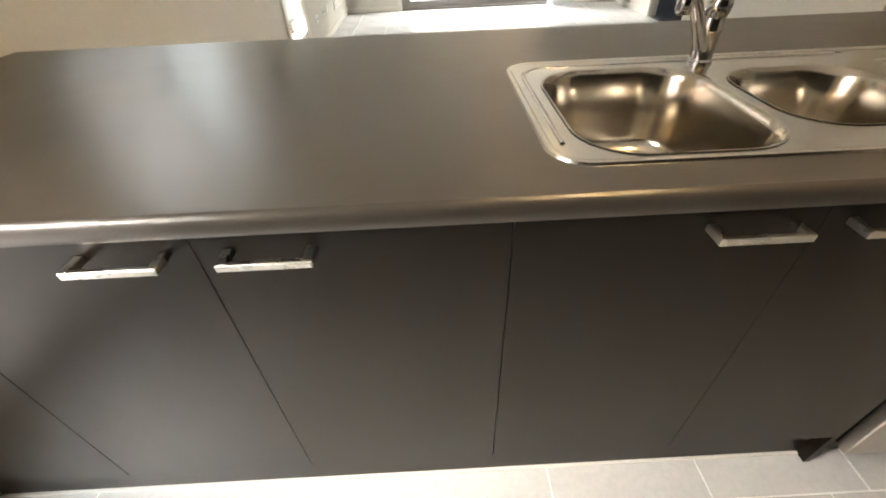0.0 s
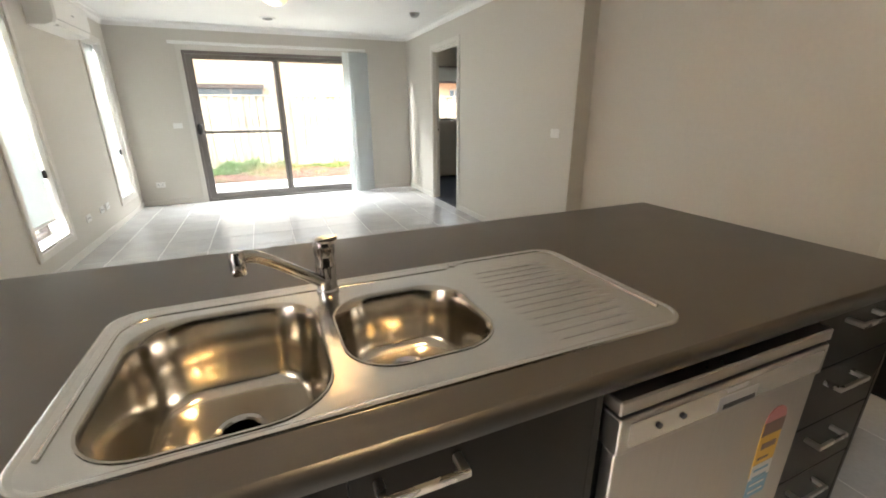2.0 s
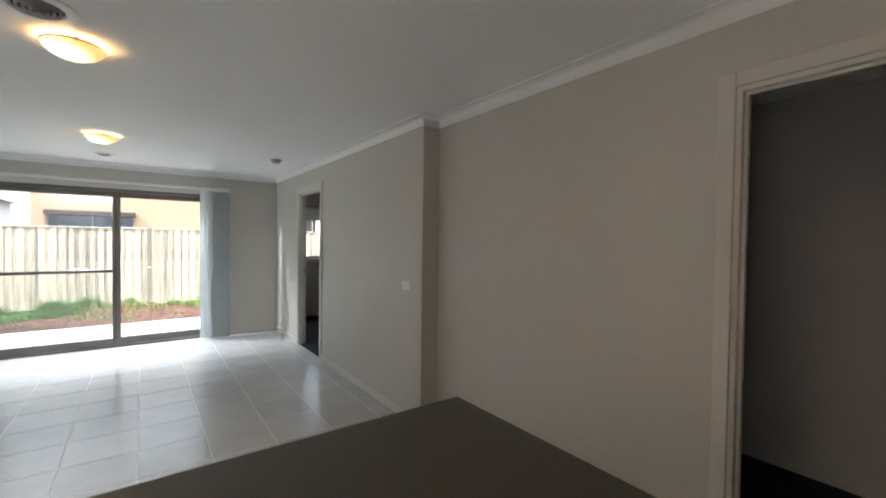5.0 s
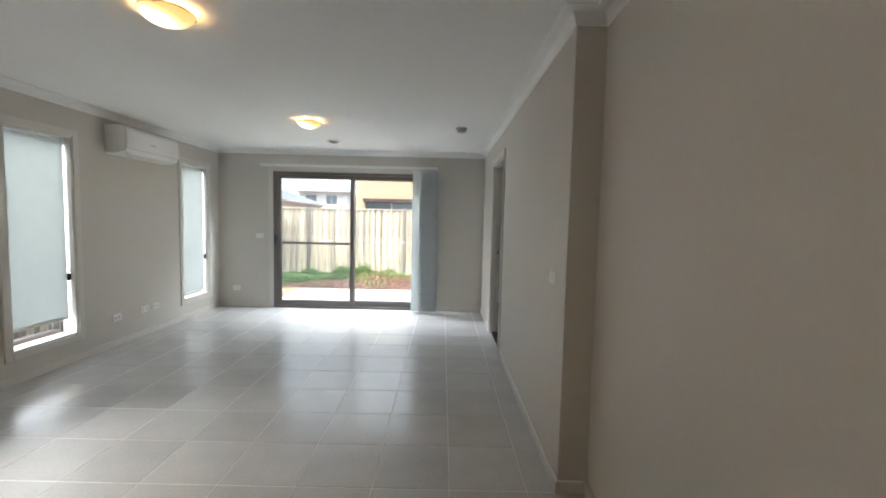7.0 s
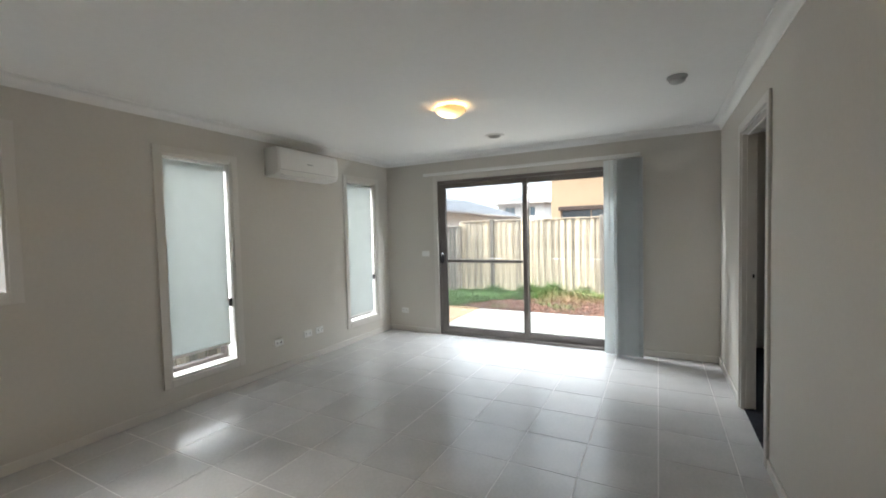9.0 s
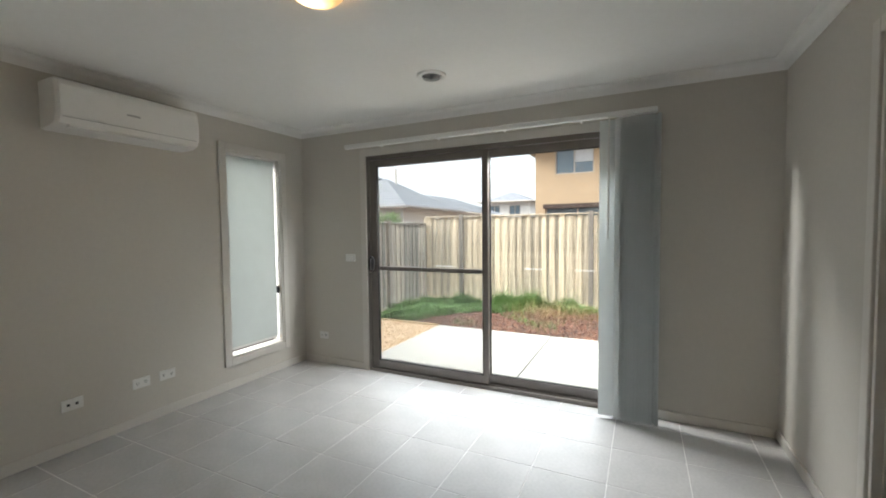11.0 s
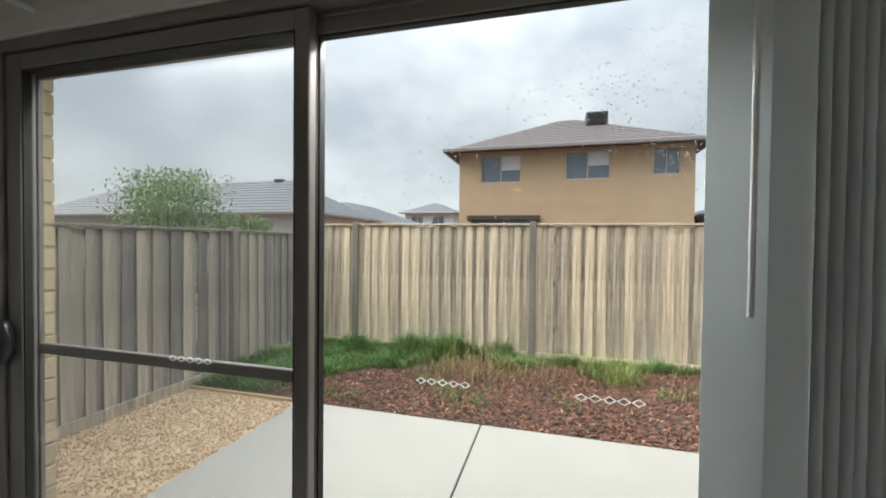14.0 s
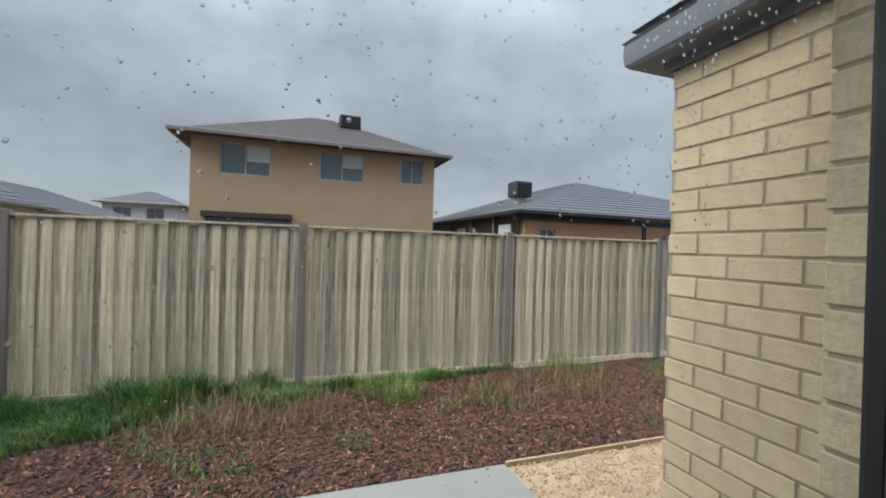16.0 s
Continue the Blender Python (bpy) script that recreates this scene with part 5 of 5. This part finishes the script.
# ---- brick walls outside ----
def brick_panel(name, label, spots, backing, clay=BRICK):
    root = thing(name, (backing[0], backing[2], -0.1), label, "brick wall", "", "structure")
    part("mortar_bed", boxes(backing), MORTAR, root, "recessed grey mortar")
    shared = {}
    base = root_place(root)
    for c, size in spots:
        key = tuple(round(v, 3) for v in size)
        if key not in shared:
            me = bpy.data.meshes.new("brick")
            bm = boxes((-size[0] / 2, size[0] / 2, -size[1] / 2, size[1] / 2, -size[2] / 2, size[2] / 2), bev=0.0028)
            bm.to_mesh(me)
            bm.free()
            me.materials.append(clay)
            shared[key] = me
        ob = new("brick", shared[key])
        ob.parent = root
        ob.location = Vector(c) - base
    return root


def course_spots(along, a0, a1, face, sgn, z0, z1, deep=0.11):
    """Stretcher bond: bricks 230 x 76 with 10 mm joints, face at 'face', body towards sgn."""
    out, k, z = [], 0, z0
    while z + 0.076 <= z1 + 0.001:
        a = a0 - (0.12 if k % 2 else 0.0)
        while a < a1 - 0.01:
            p, q = max(a, a0), min(a + 0.230, a1)
            if q - p > 0.02:
                off = face + sgn * (deep / 2) + random.Random(k * 97 + int(a * 1000)).uniform(-0.0015, 0.0015)
                c = (off, (p + q) / 2, z + 0.038) if along == "y" else ((p + q) / 2, off, z + 0.038)
                s = (deep, q - p, 0.076) if along == "y" else (q - p, deep, 0.076)
                out.append((c, tuple(round(v, 3) for v in s)))
            a += 0.240
        z += 0.086
        k += 1
    return out


WXF, WYN = 2.795, 7.826
BZ = -0.164
spots = course_spots("y", 7.095, WYN, WXF, 1, BZ, 2.30)
brick_panel("brick_wall_wing", "cream brick wall of the bedroom wing", spots, (WXF + 0.006, WXF + 0.112, 7.0, WYN - 0.005, BZ, 2.31))
spots = course_spots("x", 2.24, WXF - 0.003, 6.985, -1, BZ, 2.30, 0.08)
brick_panel("brick_wall_rear", "cream brick pier beside the sliding door", spots, (2.246, WXF + 0.1, 6.906, 6.978, BZ, 2.31))
spots = course_spots("x", -1.32, SDX0 - 0.022, 6.985, -1, BZ, 2.30, 0.08)
brick_panel("brick_wall_rear_west", "cream brick wall beside the sliding door", spots, (-1.315, SDX0 - 0.028, 6.906, 6.978, BZ, 2.31))
structure("brick_wall_wing_north", boxes((WXF + 0.115, BX1 + 0.2, WYN - 0.105, WYN - 0.002, BZ, 1.06), (WXF + 0.115, 3.5, WYN - 0.105, WYN - 0.002, 1.06, 2.31), (5.15, BX1 + 0.2, WYN - 0.105, WYN - 0.002, 1.06, 2.31), (3.5, 5.15, WYN - 0.105, WYN - 0.002, 2.13, 2.31)), BRICK, "cream brick wall of the bedroom wing", "wall")
structure("brick_lintel", boxes((SDX0 - 0.02, 2.24, 6.905, 6.98, SDZ + 0.002, 2.31)), BRICK, "cream brick band over the sliding door", "wall")
structure("footing", boxes((WX - 0.2, 2.8, NY, 6.978, -0.3, -0.001)), SLAB, "concrete footing under the rear wall", "footing")


# eaves: gutter, fascia and soffit round the rear of the house
def gutter_run():
    root = thing("gutter", (WXF, WYN, 2.30), "slate grey steel gutter and fascia along the eaves", "gutter")
    line = [(-1.9, 7.14), (WXF - 0.14, 7.14), (WXF - 0.14, WYN + 0.14), (BX1 + 0.6, WYN + 0.14)]
    shape = [(0.115, 2.275), (0.02, 2.270), (0.006, 2.285), (0.0, 2.33), (0.004, 2.375), (-0.006, 2.385), (0.012, 2.392), (0.115, 2.40)]

    def ring(off):
        d, z = off
        (ax, ay), (bx, by), (cx, cy), (ex, ey) = line
        return [(ax, ay - d, z), (bx + d, by - d, z), (cx + d, cy - d, z), (ex, ey - d, z)]

    part("trough", loft([ring(s) for s in shape], False), GUTTER, root, "folded slate grey steel gutter", True)
    part("fascia", boxes((WXF - 0.026, WXF - 0.006, 7.03, WYN + 0.026, 2.235, 2.42), (WXF - 0.006, BX1 + 0.6, WYN + 0.006, WYN + 0.026, 2.235, 2.42), (-1.9, WXF - 0.026, 7.0, 7.025, 2.315, 2.42)), GUTTER, root)


gutter_run()


def hip_roof(x0, x1, y0, y1, z, rise, over=0.45):
    """Hipped roof: returns the bmesh and the ridge's ends."""
    a, b, c, d = x0 - over, x1 + over, y0 - over, y1 + over
    h = min(b - a, d - c) / 2
    bm = bmesh.new()
    if (b - a) >= (d - c):
        r = [(a + h, (c + d) / 2), (b - h, (c + d) / 2)]
    else:
        r = [((a + b) / 2, c + h), ((a + b) / 2, d - h)]
    lo = [bm.verts.new((px, py, z)) for px, py in ((a, c), (b, c), (b, d), (a, d))]
    hi = [bm.verts.new((px, py, z + rise)) for px, py in r]
    if abs(r[0][0] - r[1][0]) + abs(r[0][1] - r[1][1]) < 0.05:
        bm.verts.remove(hi[1])
        for i in range(4):
            bm.faces.new((lo[i], lo[(i + 1) % 4], hi[0]))
    elif (b - a) >= (d - c):
        bm.faces.new((lo[0], lo[1], hi[1], hi[0]))
        bm.faces.new((lo[1], lo[2], hi[1]))
        bm.faces.new((lo[2], lo[3], hi[0], hi[1]))
        bm.faces.new((lo[3], lo[0], hi[0]))
    else:
        bm.faces.new((lo[0], lo[1], hi[0]))
        bm.faces.new((lo[1], lo[2], hi[1], hi[0]))
        bm.faces.new((lo[2], lo[3], hi[1]))
        bm.faces.new((lo[3], lo[0], hi[0], hi[1]))
    bm.faces.new(lo[::-1])
    return bm, (a, b, c, d), r


def tile_rows(bounds, ridge, z, rise, n, material, parent):
    """Courses of roof tiles: a low step for each row on all four slopes."""
    a, b, c, d = bounds
    h = min(b - a, d - c) / 2
    bm = bmesh.new()
    for k in range(n):
        t0, t1 = k / n, (k + 1) / n
        ring = []
        for t, lift in ((t0, 0.032), (t1, 0.006)):
            ring.append([(a + h * t, c + h * t, z + rise * t + lift), (b - h * t, c + h * t, z + rise * t + lift), (b - h * t, d - h * t, z + rise * t + lift), (a + h * t, d - h * t, z + rise * t + lift)])
        low = [(p[0], p[1], p[2] - 0.032) for p in ring[0]]
        vr = [[bm.verts.new(p) for p in r] for r in (low, ring[0], ring[1])]
        for u, v in zip(vr, vr[1:]):
            for i in range(4):
                try:
                    bm.faces.new((u[i], u[(i + 1) % 4], v[(i + 1) % 4], v[i]))
                except ValueError:
                    pass
    return part("tile_courses", bm, material, parent, "overlapping courses of roof tiles")


def house(label, x0, x1, y0, y1, eave, rise, wall, roof, windows=(), rows=14, over=0.45, fascia=FASCIA):
    root = thing("house", ((x0 + x1) / 2, (y0 + y1) / 2, GZ), label, "house", "neighbouring houses")
    holes = [(a, b, lo, hi) for a, b, lo, hi, *_ in windows]
    part("wall", boxes(*[(a, b, y0, y0 + 0.25, lo, hi) for a, b, lo, hi in wall_cells(x0, x1, GZ, eave, holes)], (x0, x0 + 0.25, y0 + 0.25, y1, GZ, eave), (x1 - 0.25, x1, y0 + 0.25, y1, GZ, eave), (x0 + 0.25, x1 - 0.25, y1 - 0.25, y1, GZ, eave)), wall, root)
    bm, bounds, ridge = hip_roof(x0, x1, y0, y1, eave, rise, over)
    rf = part("roof", bm, roof, root)
    if rows:
        tile_rows(bounds, ridge, eave, rise, rows, roof, rf)
    a, b, c, d = bounds
    part("fascia", boxes((a - 0.08, b + 0.08, c - 0.10, c, eave - 0.05, eave + 0.075), (a - 0.10, a, c, d, eave - 0.05, eave + 0.075), (b, b + 0.10, c, d, eave - 0.05, eave + 0.075), bev=0.01), fascia, root, "gutter and fascia")
    for w in windows:
        wa, wb, lo, hi, cover = w
        win = part("window", boxes((wa, wb, y0 + 0.13, y0 + 0.15, lo, hi)), HGLASS, root, "dark reflecting window")
        m = (wa + wb) / 2
        part("window_frame", boxes((wa, wa + 0.05, y0 + 0.05, y0 + 0.13, lo, hi), (wb - 0.05, wb, y0 + 0.05, y0 + 0.13, lo, hi), (wa + 0.05, wb - 0.05, y0 + 0.05, y0 + 0.13, hi - 0.05, hi), (wa + 0.05, wb - 0.05, y0 + 0.05, y0 + 0.13, lo, lo + 0.05), (m - 0.025, m + 0.025, y0 + 0.05, y0 + 0.13, lo + 0.05, hi - 0.05)), FASCIA, win)
        if cover:
            part("blind", boxes((m + 0.03, wb - 0.05, y0 + 0.10, y0 + 0.125, hi - cover, hi - 0.05)), HBLIND, win, "half drawn white blind")
    return root


def cooler(parent, x, y, z, w, h, foot=0.25):
    c = part("roof_cooler", boxes((x - w / 2, x + w / 2, y - w / 2, y + w / 2, z + foot, z + foot + h), bev=0.06, seg=2), COOLER, parent, "dark evaporative cooler box")
    part("stand", boxes((x - w * 0.22, x + w * 0.22, y - w * 0.22, y + w * 0.22, z - 0.5, z + foot)), FASCIA, c)
    for k in range(5):
        zz = z + foot + h * (0.16 + 0.15 * k)
        part("louvre", boxes((x - w * 0.42, x + w * 0.42, y - w / 2 - 0.02, y - w / 2 + 0.01, zz, zz + 0.05)), BLACK, c)


two = house("two-storey tan brick house with a hipped roof", -2.42, 6.60, 23.1, 31.5, 5.22, 2.3, TANBRICK, ROOF_BROWN,
            [(-1.50, 0.20, 3.90, 5.05, 0.62), (1.95, 3.65, 3.95, 5.08, 0.58), (5.15, 6.10, 4.05, 5.08, 0.0), (-1.95, 0.95, 0.1, 2.42, 0.0)], 16, 0.52, BROWNGUTTER)
part("pergola_beam", boxes((-2.0, 1.0, 22.75, 23.1, 2.32, 2.52), bev=0.01), mat("dark_stained_beam", (0.05, 0.03, 0.022), 0.7, 0, 0.3, 5, 40, 0.2), two, "dark stained beam over the alfresco")
cooler(two, 3.35, 26.2, 6.78, 0.95, 0.62, 0.02)
left = house("single-storey house with a slate grey tiled roof", -24.0, -8.15, 20.45, 26.2, 2.49, 1.85, RENDER_PALE, ROOF_GREY, [(-12.5, -10.7, 1.0, 2.2, 0.0)], 12, 0.45, BROWNGUTTER)
house("rear wing of a grey-roofed single-storey house", -15.5, -8.6, 27.2, 38.0, 2.5, 1.5, RENDER_PALE, ROOF_GREY, (), 10)
part("flue", tube([(-9.9, 22.6, 3.9), (-9.9, 22.6, 4.75)], 0.05, 8), FASCIA, left, "thin roof flue")
lv = bmesh.new()
bmesh.ops.create_uvsphere(lv, u_segments=12, v_segments=8, radius=0.3, matrix=Matrix.LocRotScale((-11.6, 23.3, 4.36), None, (1.0, 1.0, 0.45)))
part("roof_ventilator", lv, GUTTER, left, "round spinning roof ventilator", True)
right = house("single-storey orange brick house with a dark grey roof", 8.3, 23.35, 18.45, 36.5, 2.68, 2.67, ORANGEBRICK, ROOF_GREY, [(8.9, 9.5, 0.9, 2.2, 0.0), (14.2, 14.9, 0.9, 2.2, 0.0)], 16, 0.45, GUTTER_SHADE)
cooler(right, 10.1, 22.0, 3.35, 0.78, 0.66, 0.34)
# dark board and sheet put the shade of eave and verandah into colour
part("soffit_shadow_board", boxes((7.86, 23.4, 18.3, 18.449, 2.46, 2.64)), GUTTER_SHADE, right, "dark board painted as the shade under the eave")
ver = part("verandah_shade", boxes((8.22, 8.299, 18.75, 36.0, -0.1, 2.62)), GUTTER_SHADE, right, "dark sheet painted as the shaded verandah along the side")
for vy in (18.55, 20.4, 22.6, 25.2, 28.5):
    part("post", boxes((8.12, 8.22, vy, vy + 0.12, -0.1, 2.62), bev=0.01), BROWNGUTTER if vy > 19 else GUTTER_SHADE, ver)
for vy in (19.2, 23.4):
    part("pane", boxes((8.19, 8.22, vy, vy + 0.9, 0.8, 2.35)), HBLIND, ver, "pale blind behind the verandah")
# dark sheets on the wall colour in the shade of the porch openings
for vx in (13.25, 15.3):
    part("porch_shade", boxes((vx, vx + (0.16 if vx < 14 else 4.0), 18.40, 18.449, 0.0, 2.46)), GUTTER_SHADE, right, "dark sheet painted as a shaded porch opening")
house("distant two-storey pale house with a grey roof", -13.2, -8.2, 45.0, 52.0, 4.25, 1.25, RENDER_PALE, ROOF_GREY, [(-12.5, -11.3, 2.9, 3.9, 0.0), (-10.3, -9.1, 2.9, 3.9, 0.0)], 6)
house("distant pale house with a low roof", -42.0, -24.0, 30.0, 40.0, 3.0, 2.2, RENDER_PALE, ROOF_GREY, (), 6)
side = house("red brick house beyond the side fence", -14.0, -3.4, -6.0, 4.9, 2.55, 1.9, REDBRICK, ROOF_BROWN, (), 8)
brick_panel("brick_wall_neighbour", "red brick side wall of the neighbouring house", course_spots("y", 2.2, 4.9, -3.285, -1, 1.25, 2.50), (-3.39, -3.292, 2.2, 4.9, 1.2, 2.5), REDBRICK)
sw = part("window", boxes((-3.285, -3.262, 2.25, 3.27, 1.1, 2.28)), HGLASS, side, "dark window of the side house")
part("window_frame", boxes((-3.29, -3.245, 2.2, 2.25, 1.05, 2.33), (-3.29, -3.245, 3.27, 3.33, 1.05, 2.33), (-3.29, -3.245, 2.25, 3.27, 2.28, 2.33), (-3.29, -3.245, 2.25, 3.27, 1.05, 1.1), (-3.29, -3.245, 2.74, 2.78, 1.1, 2.28)), WHITE, sw, "white window frame")
part("downpipe", boxes((-3.28, -3.20, 3.49, 3.58, GZ, 2.45), bev=0.008), WHITE, side, "white square downpipe")
part("white_fascia", boxes((-3.30, -2.98, -6.3, 5.3, 2.42, 2.56)), WHITE, side, "white eave lining")


# ---- shrub behind the side fence ----
def shrub(x, y, top, spread, seed):
    r = np.random.default_rng(seed)
    root = thing("shrub", (x, y, GZ), "leafy green shrub rising above the side fence", "shrub")
    stems = bmesh.new()
    tips = []
    for k in range(9):
        a, lean = r.uniform(0, 6.3), r.uniform(0.1, 0.75) * spread
        pts = [(x, y, GZ), (x + 0.3 * lean * math.cos(a), y + 0.3 * lean * math.sin(a), top * 0.4), (x + lean * math.cos(a), y + lean * math.sin(a), top * r.uniform(0.72, 0.98))]
        tmp = tube(pts, [0.035, 0.02, 0.006], 6)
        m2 = bpy.data.meshes.new("tmp")
        tmp.to_mesh(m2)
        tmp.free()
        stems.from_mesh(m2)
        bpy.data.meshes.remove(m2)
        tips += [pts[1], pts[2], tuple((Vector(pts[1]) + Vector(pts[2])) / 2)]
    part("trunk", stems, BARK, root, "several thin stems")
    vs, fs = [], []
    for _ in range(15000):
        t = tips[r.integers(0, len(tips))]
        p = Vector(t) + Vector(r.normal(0, 1, 3)) * 0.15 * spread
        if p.z > top * 1.02:
            continue
        m = Matrix.Translation(p) @ Euler(r.uniform(0, 6.3, 3)).to_matrix().to_4x4()
        ln, w, b = r.uniform(0.03, 0.065), r.uniform(0.007, 0.014), len(vs)
        for q in ((-ln / 2, 0, 0), (0, -w, 0.004), (ln / 2, 0, 0), (0, w, 0.004)):
            vs.append(tuple(m @ Vector(q)))
        fs.append((b, b + 1, b + 2, b + 3))
    part("crown", scatter_mesh("crown", vs, fs, LEAF), LEAF, root, "loose crown of small leaves")


shrub(-3.35, 10.1, 2.28, 1.2, 3)
shrub(-2.75, 10.9, 1.75, 0.6, 8)

# roof of the house itself
rb, rbounds, _ = hip_roof(WX - 0.24, BX1 + 0.1, SY - 0.1, 7.05, 2.52, 1.6, 0.02)
structure("roof_wing", hip_roof(WXF - 0.1, BX1 + 0.4, 3.6, WYN + 0.1, 2.43, 1.2, 0.02)[0], ROOF_GREY, "dark grey roof of the bedroom wing", "roof")
structure("roof", rb, ROOF_GREY, "dark grey roof of the house", "roof")

# ---- floor tiles, laid last ----
GP = 0.0045
tiles = {}


def tile(x0, x1, y0, y1):
    key = (round(x1 - x0, 3), round(y1 - y0, 3))
    if key[0] < 0.02 or key[1] < 0.02:
        return
    if key not in tiles:
        me = bpy.data.meshes.new("tile")
        bm = boxes((-key[0] / 2, key[0] / 2, -key[1] / 2, key[1] / 2, -0.009, 0), bev=0.0012)
        bm.to_mesh(me)
        bm.free()
        me.materials.append(TILE)
        tiles[key] = me
    ob = new("tile", tiles[key])
    ob.parent = floor
    ob.location = ((x0 + x1) / 2, (y0 + y1) / 2, 0)


def tile_field(xs, ys, x_lo, y_lo, y_hi, x_hi):
    for xa, xb in zip(xs, xs[1:]):
        for ya, yb in zip(ys, ys[1:]):
            p, q, r, s = max(xa, x_lo), min(xb, x_hi), max(ya, y_lo), min(yb, y_hi)
            if q > p and s > r:
                tile(p + GP / 2, q - GP / 2, r + GP / 2, s - GP / 2)


ys = [0.085 + 0.4095 * k for k in range(-6, 18)]
tile_field([2.82 + 0.4045 * k for k in range(-10, 3)], ys, WX, JY, NY, EX + 0.02)
tile_field([2.82 + 0.4045 * k for k in range(-10, 3)], ys, WX, 0.085, JY, KX + 0.02)
tile_field([1.503 + 0.4045 * k for k in range(-7, 6)], ys, WX, SY, 0.085, KX + 0.02)
